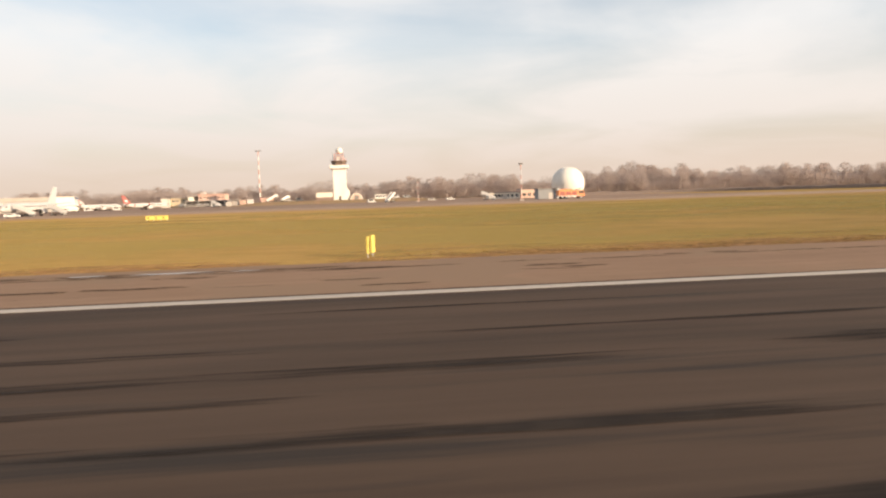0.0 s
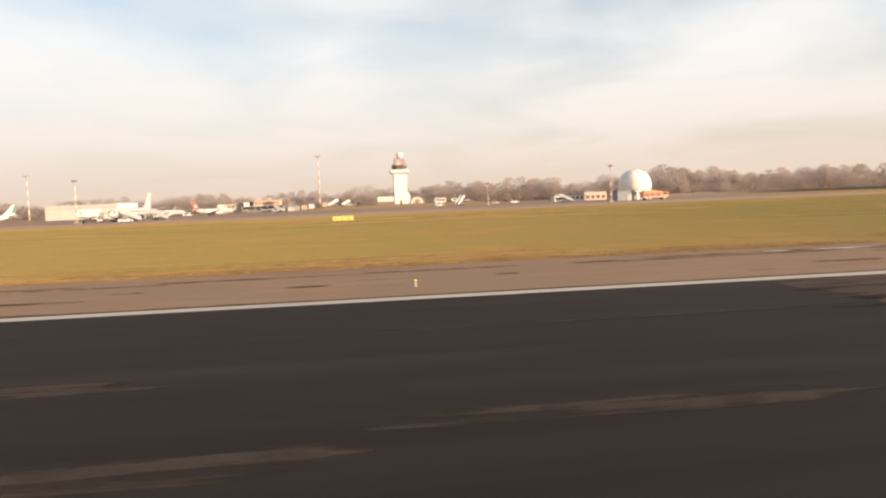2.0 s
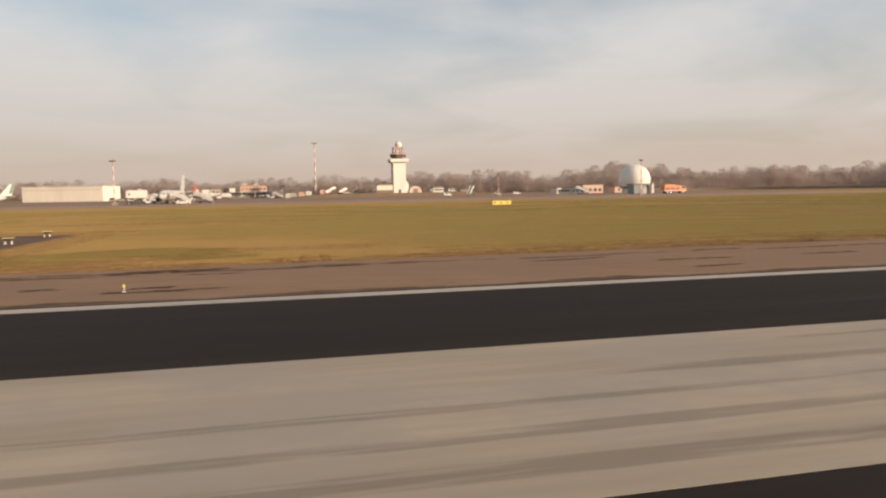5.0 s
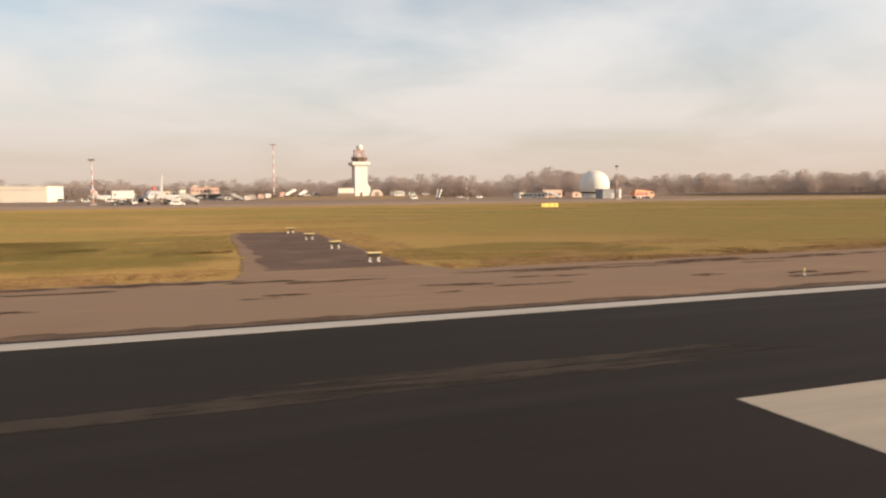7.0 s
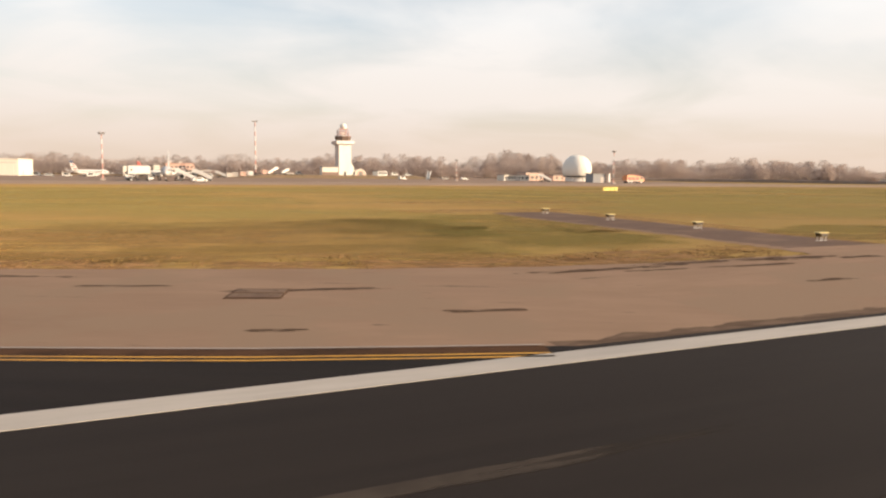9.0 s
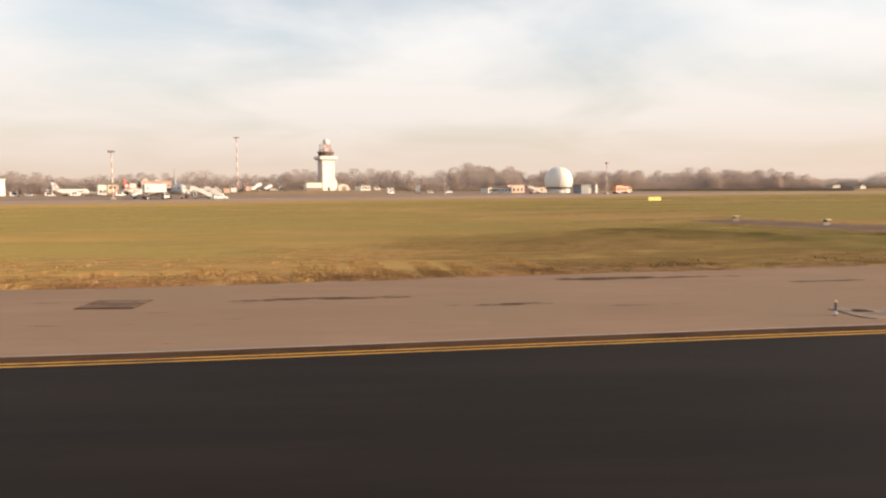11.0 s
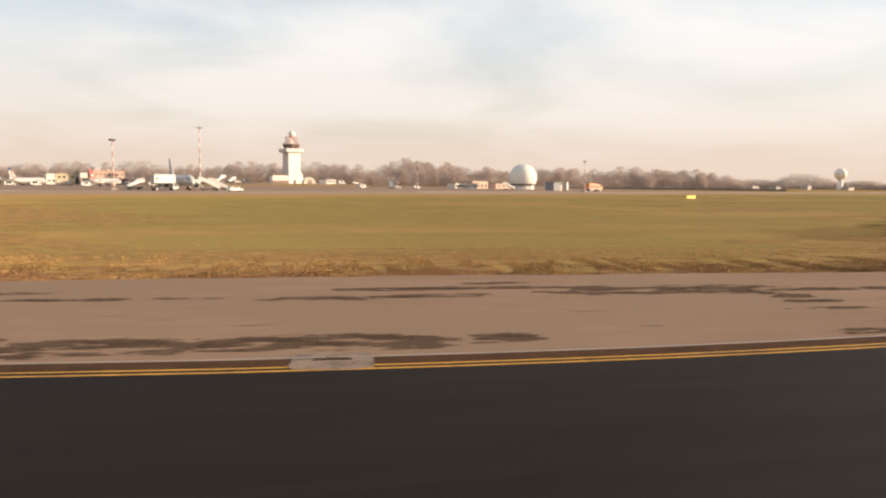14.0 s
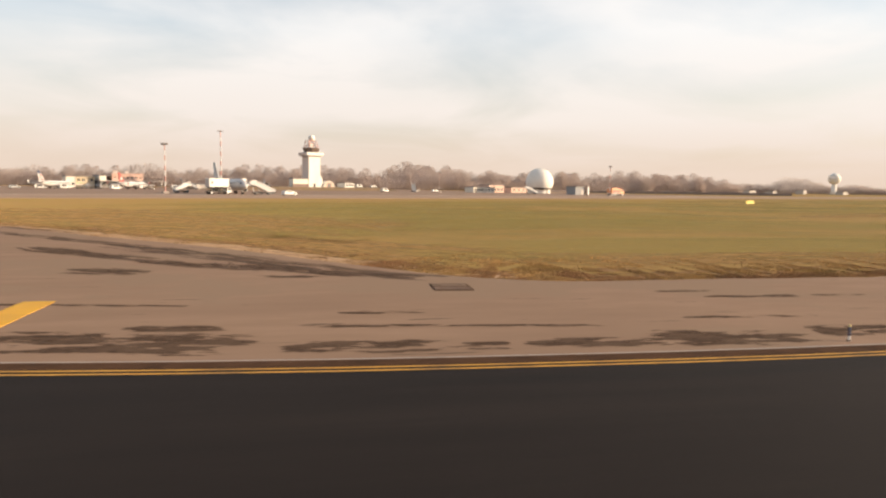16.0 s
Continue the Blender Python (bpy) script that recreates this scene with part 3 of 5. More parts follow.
pad_left = spline([(-7.6, 10.4), (-6.3, 13), (-5.5, 24), (-5.0, 38), (-4.2, 45.6)], 0.35)
pad_right = spline([(3.4, 10.4), (1.7, 13), (1.5, 24), (2.0, 38), (2.6, 44.6)], 0.35)
for ragged, s in ((pad_left, 1), (pad_right, -1)):
    for p in ragged:
        p.x += s * (0.5 * max(0, noise.noise((p.y * 0.5, s * 9.0, 1.0))) + 0.25 * noise.noise((p.y * 2.1, s * 5.0, 3.0)))
npad = min(len(pad_left), len(pad_right))
setting("light_pad_border", sheet(pad_left[:npad], pad_right[:npad], -0.034), SHOULDER, "pale worn border of the asphalt pad", "pavement")
inner = [i for i in range(npad) if pad_left[i].y > 13.4]
in_left = [pad_left[i] + Vector((0.9 + 0.5 * noise.noise((pad_left[i].y * 0.3, 2.0, 0)) - 0.02 * (pad_left[i].y - 13), 0)) for i in inner]
in_right = [pad_right[i] - Vector((0.35 + 0.3 * noise.noise((pad_right[i].y * 0.4, 7.0, 0)), 0)) for i in inner]
setting("light_pad", sheet(in_left, in_right, -0.0300), PAD, "dark asphalt pad running out into the grass", "pavement")
setting("far_taxiway", B(-900, 1200, 178, 228, -0.04, 0.01), TAXI, "pale parallel taxiway beyond the grass", "taxiway")
setting("apron", B(-600, 262, 227.9, 540, -0.04, 0.014), APRON, "wide dark grey apron where aircraft park", "apron")
BANK_H, BANK_X, BANK_Y = 1.85, (24, 148), (379, 445)


def rise(x, y):
    """Height of the low bank on which the tower stands."""
    u = min(1.0, max(0.0, min((x - BANK_X[0]) / 26, (BANK_X[1] - x) / 20, (y - BANK_Y[0]) / 4.5, (BANK_Y[1] - y) / 8)))
    return BANK_H * u * u * (3 - 2 * u)


bank = bmesh.ops.create_grid(g := bmesh.new(), x_segments=60, y_segments=44, size=0.5,
                             matrix=Matrix.Translation(((BANK_X[0] + BANK_X[1]) / 2, (BANK_Y[0] + BANK_Y[1]) / 2, 0)) @ Matrix.Diagonal((BANK_X[1] - BANK_X[0], BANK_Y[1] - BANK_Y[0], 1, 1)))
for v in g.verts:
    v.co.z = 0.02 + rise(v.co.x, v.co.y)
setting("tower_bank", g, BANK, "low bank of dark grass under the control tower", "bank")
setting("far_taxiway_line", B(-900, 1200, 226.6, 227.6, 0.0, 0.03), WHITE_LINE, "pale line along the far taxiway", "marking")

# ---- control tower and radome ----


def control_tower(x, y):
    t = thing("control_tower", pose(x, y, 0), "white control tower with dark glazed cab and round antenna", "control tower")
    part("shaft", B(-3.5, 3.7, -3.9, 3.9, 0, 18.8, bevel=0.08), WHITE_WALL, t)
    part("collar", B(-5.2, 5.2, -5.2, 5.2, 18.8, 20.6, bevel=0.12), WHITE_WALL, t, "white parapet collar")
    # added panels: shade of the -x faces put into their colour
    part("side_cladding", B(-3.56, -3.5, -3.85, 3.85, 0.1, 18.2), SIDE_SHADE, t, "pale grey-beige panel with the side's shade in its colour")
    part("collar_cladding", B(-5.26, -5.2, -5.1, 5.1, 18.9, 20.5), SIDE_SHADE, t)
    part("collar_soffit", B(-4.7, 4.7, -4.7, 4.7, 18.3, 18.79), GREY_WALL, t)

    def ring(r0, z0, r1, z1):
        return lathe(bmesh.new(), [(r0, z0), (r1, z1)], 8, Matrix.Rotation(pi / 8, 4, "Z"))

    cab = part("cab", ring(3.7, 20.6, 4.6, 23.0), CAB_GLASS, t, "dark outward leaning glass cab")
    for i in range(8):
        a = pi / 8 + i * pi / 4
        part("mullion", R((3.75 * cos(a), 3.75 * sin(a), 20.6), (4.66 * cos(a), 4.66 * sin(a), 23.0), 0.1), DARK_METAL, cab)
    part("cab_sill", ring(4.1, 20.6, 4.1, 21.1), TOWER_BROWN, t)
    part("cab_roof", ring(4.9, 23.0, 4.6, 23.5), TOWER_BROWN, t)
    for i in range(8):
        a, b = pi / 8 + i * pi / 4, pi / 8 + (i + 1) * pi / 4
        p, q = Vector((4.4 * cos(a), 4.4 * sin(a), 24.3)), Vector((4.4 * cos(b), 4.4 * sin(b), 24.3))
        part("roof_rail", R(p, q, 0.06, n=6), MAST_RED, t)
        part("rail_post", R(p - Vector((0, 0, 0.8)), p, 0.05, n=6), MAST_RED, t)
    for sx, sy in ((-2.7, -2.7), (2.7, -2.7), (2.7, 2.7), (-2.7, 2.7)):
        part("antenna_leg", R((sx, sy, 23.5), (sx * 0.85, sy * 0.85, 27.4), 0.17), MAST_RED, t, "red steel leg paled for haze")
    for z in (24.9, 26.3):
        for (ax, ay), (bx, by) in (((-2.4, -2.4), (2.4, -2.4)), ((2.4, -2.4), (2.4, 2.4)), ((2.4, 2.4), (-2.4, 2.4)), ((-2.4, 2.4), (-2.4, -2.4))):
            part("antenna_brace", R((ax, ay, z), (bx, by, z), 0.12, n=6), MAST_RED, t)
    part("equipment_cabin", B(-1.3, 1.3, -1.3, 1.3, 23.5, 26.0, bevel=0.05), WHITE_PAINT, t, "white equipment cabin")
    part("antenna_deck", B(-2.5, 2.5, -2.5, 2.5, 27.4, 27.65), MAST_RED, t)
    bm = bmesh.new()
    bmesh.ops.create_uvsphere(bm, u_segments=24, v_segments=14, radius=1.95, matrix=Matrix.Translation((0.3, 0, 29.3)))
    part("antenna_dome", bm, DOME_SKIN, t, "white round radar dome", True)
    for sx, sy, h in ((-3.4, -1.5, 28.4), (3.3, 1.0, 27.2), (-2.6, 2.6, 27.8)):
        part("whip_antenna", R((sx, sy, 23.5), (sx, sy, h), 0.09, 0.05, 6), DARK_METAL, t)
    part("stair_base", loft(bmesh.new(), [[(3.71, s, 0), (5.5, s, 0), (5.4, s, 5.0), (3.71, s, 7.6)] for s in (-3.4, 3.4)]), WHITE_WALL, t, "flared white stair base")
    part("door", B(-0.6, 0.6, -3.97, -3.9, 0, 2.1), DARK_METAL, t)
    return t


def windows(parent, xs, y, z0, z1, w, frame_mat=None):
    """Recess-framed windows along a wall that faces -y."""
    for x in xs:
        win = part("window", B(x - w / 2, x + w / 2, y - 0.06, y + 0.04, z0, z1), DARK_GLASS, parent)
        fm = frame_mat or WHITE_PAINT
        part("window_sill", B(x - w / 2 - 0.1, x + w / 2 + 0.1, y - 0.16, y, z0 - 0.12, z0), fm, win)
        part("window_frame", B(x - 0.05, x + 0.05, y - 0.10, y - 0.061, z0, z1), fm, win)


def block_house(name, x0, x1, y0, depth, height, wall, label, xs=(), win=(1.0, 2.2), w=1.4, roof=ROOF, doors=(), turn=0.0):
    cx = (x0 + x1) / 2
    t = thing(name, pose(cx, y0, 0, 0, 0, turn), label, "building")
    h = (x1 - x0) / 2
    part("wall", B(-h, h, 0, depth, 0, height), wall, t)
    part("roof", B(-h - 0.3, h + 0.3, -0.3, depth + 0.3, height, height + 0.35, bevel=0.05), roof, t)
    windows(t, [-h + u * 2 * h for u in xs], 0.0, win[0], win[1], w)
    for u in doors:
        d = part("door", B(-h + u * 2 * h - 1.1, -h + u * 2 * h + 1.1, -0.07, 0.03, 0, 2.5), GREY_WALL, t)
        part("door_handle", B(-h + u * 2 * h + 0.8, -h + u * 2 * h + 0.9, -0.13, -0.07, 1.0, 1.15), STEEL, d)
    return t


control_tower(89.5, 390.5)
block_house("tower_annex", 76.2, 85.3, 386, 5, 4.5, CREAM_WALL, "cream flat-roofed annex with dark ground floor by the tower", (), (2.4, 3.4))
annex = bpy.data.objects["tower_annex"]
# dark brown box, slightly proud of the wall, over its lower part
part("ground_floor", B(-4.9, 4.9, -0.09, 0.4, 0.0, 1.7), TOWER_BROWN, annex, "dark brown ground floor front")
block_house("tower_annex", 109.0, 115, 386, 9, 2.5, WHITE_WALL, "low white outbuilding with dark windows", (0.2, 0.5, 0.8), (0.9, 1.9))


def arched_shed(x, y, w, depth, h, label):
    t = thing("arched_shed", pose(x, y, 0), label, "shed")

    def arc(r, k):
        return [(r * cos(a) * w / 2, k * sin(a)) for a in (pi * i / 12 for i in range(13))]

    outer, inner = arc(1.0, h), arc(0.86, h * 0.86)
    rim = outer + inner[::-1]
    part("roof", loft(bmesh.new(), [[(px, 0, pz) for px, pz in rim], [(px, depth, pz) for px, pz in rim]]), CREAM_WALL, t, "pale curved roof shell")
    part("wall", loft(bmesh.new(), [[(px, 0.12, pz) for px, pz in inner], [(px, 0.3, pz) for px, pz in inner]]), PINK_WALL, t)
    part("door", B(-1.2, 1.2, 0.04, 0.115, 0, 2.2), ROOF, t)
    return t


arched_shed(98.6, 386, 7.0, 5, 3.6, "pale arched shed next to the control tower")


def radome(x, y, r, zc, cut, base_r, label):
    t = thing("radome", pose(x, y, 0), label, "radar dome")
    prof = [(0.02, zc + r)]
    a1 = math.acos(max(-1, (cut - zc) / r))
    for i in range(1, 25):
        a = a1 * i / 24
        prof.append((r * sin(a), zc + r * cos(a)))
    part("dome", lathe(bmesh.new(), prof[::-1], 40), DOME_SKIN, t, "white panelled dome shell", True)
    for i in range(12):
        a = i * pi / 6
        pts = [Vector((p[0] * 1.004 * cos(a), p[0] * 1.004 * sin(a), zc + (p[1] - zc) * 1.004)) for p in prof[::3]]
        bm = bmesh.new()
        for p, q in zip(pts, pts[1:]):
            rod(bm, p, q, 0.05, n=4)
        part("seam", bm, DOME_SKIN, t)
    part("deck", lathe(bmesh.new(), [(prof[-1][0] + 0.4, cut - 0.6), (prof[-1][0] + 0.4, cut)], 40), DARK_METAL, t, "dark overhanging deck ring")
    part("base", lathe(bmesh.new(), [(base_r, 0), (base_r, cut - 0.6)], 40), WHITE_WALL, t, "white round base wall")
    part("door", B(-0.7, 0.7, -base_r - 0.08, -base_r + 0.3, 0, 2.1), GREY_WALL, t)
    return t


radome(201, 320, 8.0, 6.6, 3.0, 6.4, "large white spherical radome on a round base")


def water_tower(x, y):
    t = thing("water_tower", pose(x, y, 0), "distant white spherical tank on a tapered stalk", "water tower")
    bm = bmesh.new()
    bmesh.ops.create_uvsphere(bm, u_segments=28, v_segments=16, radius=6.6, matrix=Matrix.Translation((0, 0, 18)))
    part("tank", bm, DOME_SKIN, t, smooth=True)
    part("stalk", lathe(bmesh.new(), [(4.2, 0), (3.0, 4), (2.6, 12)], 24), WHITE_WALL, t, smooth=True)
    part("catwalk", lathe(bmesh.new(), [(6.9, 17.8), (6.9, 18.2)], 28), GREY_WALL, t)
    return t


water_tower(763, 400)

# ---- masts ----


def flood_mast(x, y, h, bands, label, head=1.6):
    t = thing("floodlight_mast", pose(x, y, 0), label, "light mast", "floodlight masts")
    part("footing", B(-0.9, 0.9, -0.9, 0.9, 0, 0.6, bevel=0.05), CONCRETE, t)
    r0, r1 = 0.012 * h + 0.06, 0.007 * h + 0.05
    for i in range(bands):
        z0, z1 = 0.6 + (h - 1.4) * i / bands, 0.6 + (h - 1.4) * (i + 1) / bands
        a, b = r0 + (r1 - r0) * i / bands, r0 + (r1 - r0) * (i + 1) / bands
        part("mast_section", lathe(bmesh.new(), [(a * 0.9, z0), (b * 0.9, z1)], 10), MAST_RED if i % 2 == 0 else WHITE_PAINT, t, "red painted section paled for haze" if i % 2 == 0 else "white painted section")
    part("head_ring", lathe(bmesh.new(), [(head * 0.55, h - 0.9), (head * 0.6, h - 0.7)], 12), GREY_WALL, t)
    for i in range(6):
        a = i * pi / 3
        p = Vector((head * cos(a), head * sin(a), h - 0.4))
        lamp = part("floodlight", box(bmesh.new(), p.x - 0.26, p.x + 0.26, p.y - 0.22, p.y + 0.22, h - 0.75, h - 0.2, bevel=0.05), ROOF, t)
        part("arm", R((0, 0, h - 0.8), (p.x, p.y, h - 0.75), 0.07, n=5), STEEL, lamp)
    return t


flood_mast(43.1, 406, 31.9, 11, "tall red and white banded floodlight mast on the apron", 1.3)
flood_mast(-35.1, 248.4, 15.6, 9, "red and white banded floodlight mast on the apron edge", 0.75)
flood_mast(157.6, 233.2, 13.8, 7, "slim red and white banded mast on the apron corner", 0.5)
flood_mast(127.7, 321, 10.8, 7, "short red and white banded mast on the apron", 0.5)
flood_mast(-166.6, 519.5, 32, 9, "tall red and white banded floodlight mast behind the hangar", 1.9)

# ---- buildings ----


def hangar():
    t = thing("hangar", pose(-74.0, 417, 0, 0, 0, -12.8), "long low cream hangar with flat roof and sliding doors", "hangar")
    w, d, h = 45.5, 22.0, 8.2
    part("wall", B(-w, 0, 0, d, 0, h, bevel=0.1), CREAM_WALL, t)
    part("roof", B(-w - 0.3, 0.3, -0.3, d + 0.3, h, h + 0.45, bevel=0.06), CREAM_WALL, t, "cream parapet edge")
    for i in range(10):
        x = -w + 2 + i * 4.15
        d1 = part("hangar_door", B(x, x + 4.05, -0.12, -0.004, 0.1, 6.4), CREAM_WALL, t)
        part("door_handle", B(x + 3.7, x + 3.85, -0.2, -0.12, 1.0, 1.5), STEEL, d1)
    part("door_rail", B(-w + 1.5, -1.2, -0.25, -0.004, 6.45, 6.75), GREY_WALL, t)
    part("plinth", B(-w - 0.05, 0.05, -0.05, 0.5, 0, 0.09), GREY_WALL, t)
    for x in (-39, -25, -9):
        part("vent_cap", B(x - 0.6, x + 0.6, 10, 11.2, h + 0.45, h + 1.1), GREY_WALL, t)
    part("service_door", B(-0.004, 0.06, 6, 7.1, 0, 2.1), GREY_WALL, t)
    return t


hangar()


def terminal():
    t = thing("terminal_building", pose(-5.2, 449, 0), "two-storey terminal with red upper floor and flat roofs", "building")
    # roof grey on this wall paints the shade under the canopy
    part("lower_wall", B(-3, 22, 0, 18, 0, 3.9), ROOF, t, "ground floor toned dark grey for canopy shade")
    part("canopy", B(-3.5, 30, -2.6, 0, 3.6, 4.0, bevel=0.04), GREY_WALL, t, "thin grey canopy")
    part("upper_wall", B(4.0, 20.4, 3.0, 17, 4.0, 7.6), RED_WALL, t, "red clad upper floor")
    part("side_block", B(-2.5, 1.0, 3.0, 17, 4.0, 6.6), CREAM_WALL, t)
    part("roof", B(3.4, 21.0, 2.4, 17.5, 7.6, 8.0, bevel=0.05), RED_WALL, t)
    part("side_roof", B(-2.8, 3.3, 2.6, 17.3, 6.6, 7.0), ROOF, t)
    windows(t, [5.5 + 2.25 * i for i in range(7)], 3.0, 5.2, 6.2, 1.1, CREAM_WALL)
    windows(t, [-1.2 + 2.8 * i for i in range(8)], 0.0, 1.0, 2.8, 1.9, CREAM_WALL)
    for x in (-3, 5, 13, 21, 29):
        part("canopy_post", R((x, -2.3, 0), (x, -2.3, 3.6), 0.13), STEEL, t)
    part("roof_unit", B(5, 8, 6, 9, 8.1, 9.3, bevel=0.06), GREY_WALL, t)
    part("roof_unit", B(12, 14, 8, 10, 8.1, 9.0, bevel=0.06), GREY_WALL, t)
    return t


terminal()
block_house("service_building", -18.9, -9.4, 456, 9, 5.9, YELLOW_WALL, "yellow flat-roofed service building on the apron", (0.15, 0.4, 0.85), (3.4, 4.8), 1.3, doors=(0.62,))
block_house("service_building", -24.3, -19.4, 453, 8, 5.9, CREAM_WALL, "cream flat-roofed block beside a yellow service building", (0.3, 0.7), (1.2, 2.6), 1.2)
block_house("low_building", 165.0, 181.0, 337, 8, 3.0, CREAM_WALL, "low cream building with a row of windows", (0.08, 0.2, 0.32, 0.44, 0.6, 0.75, 0.9), (0.9, 2.3), 1.5, doors=(0.52,))
block_house("low_building", 183.0, 195.0, 344, 9, 4.4, PINK_WALL, "pinkish flat-roofed building near the radome", (0.15, 0.38, 0.62, 0.85), (1.0, 2.6), 1.6)
block_house("low_building", 203, 216, 346, 8, 3.0, PINK_WALL, "low pinkish shed behind the radome", (0.2, 0.5, 0.8), (1.0, 2.2), 1.4)
block_house("grey_shed", 172.6, 179.8, 267, 6, 4.0, SHED_WALL, "plain blue-grey metal shed", (), doors=(0.75,))


def white_post(x, y, h):
    t = thing("service_pillar", pose(x, y, 0), "white upright service pillar with cap", "pillar")
    part("pillar", B(-0.55, 0.55, -0.4, 0.4, 0, h, bevel=0.06), WHITE_PAINT, t)
    part("cap", B(-0.65, 0.65, -0.5, 0.5, h, h + 0.18), GREY_WALL, t)
    part("plinth", B(-0.8, 0.8, -0.7, 0.7, 0, 0.2), CONCRETE, t)


white_post(180.9, 266, 4.2)

# ---- aircraft ----


def airliner(x, y, heading, label, fin_mat, band_mat, size=1.0):
    """A twin-engined jet; local x points to the nose, wheels on the ground."""
    t = thing("airliner", pose(x, y, 0, 0, 0, heading), label, "airplane", "parked airliners")
    t.scale = (size,) * 3
    secs = [(18.0, 2.55, 0.12), (17.6, 2.6, 0.55), (16.8, 2.7, 0.95), (15.6, 2.85, 1.32), (14.0, 3.0, 1.52), (12.0, 3.05, 1.58), (0.0, 3.05, 1.58), (-7.0, 3.05, 1.58),
            (-10.0, 3.2, 1.42), (-13.0, 3.5, 1.08), (-16.0, 3.85, 0.6), (-18.2, 4.1, 0.22)]
    rings = [[(sx, r * sin(a), z + r * 1.06 * cos(a)) for a in (2 * pi * i / 24 for i in range(24))] for sx, z, r in secs]
    part("fuselage", loft(bmesh.new(), rings), PLANE_PAINT, t, smooth=True)
    part("cockpit_window", loft(bmesh.new(), [[(16.86, -0.78, 3.28), (16.86, 0.78, 3.28), (16.86, 0.7, 2.98), (16.86, -0.7, 2.98)],
                                             [(15.9, -1.15, 3.75), (15.9, 1.15, 3.75), (15.9, 1.22, 3.3), (15.9, -1.22, 3.3)]]), DARK_GLASS, t)
    for s in (-1, 1):
        for k, dx in enumerate((13.6, -9.4)):
            part("cabin_door", B(dx - 0.45, dx + 0.45, s * 1.50 - 0.06, s * 1.50 + 0.06, 2.35, 4.1), band_mat if k else PLANE_PAINT, t)
        part("window_band", B(-8.6, 12.6, s * 1.56 - 0.035, s * 1.56 + 0.035, 3.35, 3.62), DARK_GLASS, t, "row of dark cabin windows")
        root = [(2.8, 0, 2.1), (-3.0, 0, 2.1), (-3.0, 0, 2.55), (2.8, 0, 2.75)]
        mid = [(-0.2, s * 5.0, 2.5), (-3.4, s * 5.0, 2.5), (-3.4, s * 5.0, 2.75), (-0.2, s * 5.0, 2.85)]
        tip = [(-4.6, s * 13.2, 3.35), (-6.0, s * 13.2, 3.35), (-6.0, s * 13.2, 3.45), (-4.6, s * 13.2, 3.5)]
        wing = part("wing", loft(bmesh.new(), [root, mid, tip]), PLANE_PAINT, t)
        part("winglet", loft(bmesh.new(), [[(-4.7, s * 13.15, 3.36), (-6.0, s * 13.15, 3.36), (-6.0, s * 13.27, 3.44), (-4.7, s * 13.27, 3.44)],
                                          [(-5.9, s * 13.65, 5.0), (-6.5, s * 13.65, 5.0), (-6.5, s * 13.72, 5.0), (-5.9, s * 13.72, 5.0)]]), fin_mat, wing)
        m = Matrix.Translation((0.5, s * 4.6, 1.55)) @ Matrix.Rotation(pi / 2, 4, "Y")
        eng = part("engine", lathe(bmesh.new(), [(0.5, -2.4), (0.8, -1.4), (0.95, 0.2), (0.95, 1.3), (0.82, 1.7)], 24, m), PLANE_PAINT, t, smooth=True)
        part("intake", lathe(bmesh.new(), [(0.70, 1.69), (0.70, 1.72)], 24, m), BLACK_PAINT, eng)
        part("pylon", B(-2.6, 1.2, s * 4.6 - 0.15, s * 4.6 + 0.15, 2.2, 2.62), PLANE_PAINT, eng)
        part("tailplane", loft(bmesh.new(), [[(-13.2, s * 0.5, 3.9), (-16.6, s * 0.5, 3.9), (-16.6, s * 0.5, 4.05), (-13.2, s * 0.5, 4.1)],
                                            [(-16.2, s * 5.6, 4.5), (-17.6, s * 5.6, 4.5), (-17.6, s * 5.6, 4.58), (-16.2, s * 5.6, 4.58)]]), PLANE_PAINT, t)
        leg = part("main_gear", R((-1.6, s * 2.6, 0.5), (-1.6, s * 2.6, 2.4), 0.14), STEEL, t)
        for o in (-0.32, 0.32):
            part("wheel", R((-1.6, s * 2.6 + o - 0.14, 0.48), (-1.6, s * 2.6 + o + 0.14, 0.48), 0.48, n=16), RUBBER, leg)
    fin = part("tail_fin", loft(bmesh.new(), [[(-10.8, -0.22, 4.35), (-10.8, 0.22, 4.35), (-16.8, 0.12, 4.25), (-16.8, -0.12, 4.25)],
                                             [(-16.2, -0.1, 10.4), (-16.2, 0.1, 10.4), (-18.6, 0.06, 10.4), (-18.6, -0.06, 10.4)]]), RED_PAINT if fin_mat is RED_PAINT else PLANE_PAINT, t)
    part("fin_band", loft(bmesh.new(), [[(-15.3, -0.19, 5.6), (-15.3, 0.19, 5.6), (-17.4, 0.17, 5.6), (-17.4, -0.17, 5.6)],
                                       [(-17.2, -0.14, 10.3), (-17.2, 0.14, 10.3), (-18.7, 0.13, 10.3), (-18.7, -0.13, 10.3)]]), fin_mat, fin, "coloured tail band")
    leg = part("nose_gear", R((14.6, 0, 0.36), (14.6, 0, 1.8), 0.1), STEEL, t)
    for o in (-0.2, 0.2):
        part("wheel", R((14.6, o - 0.09, 0.36), (14.6, o + 0.09, 0.36), 0.36, n=14), RUBBER, leg)
    return t


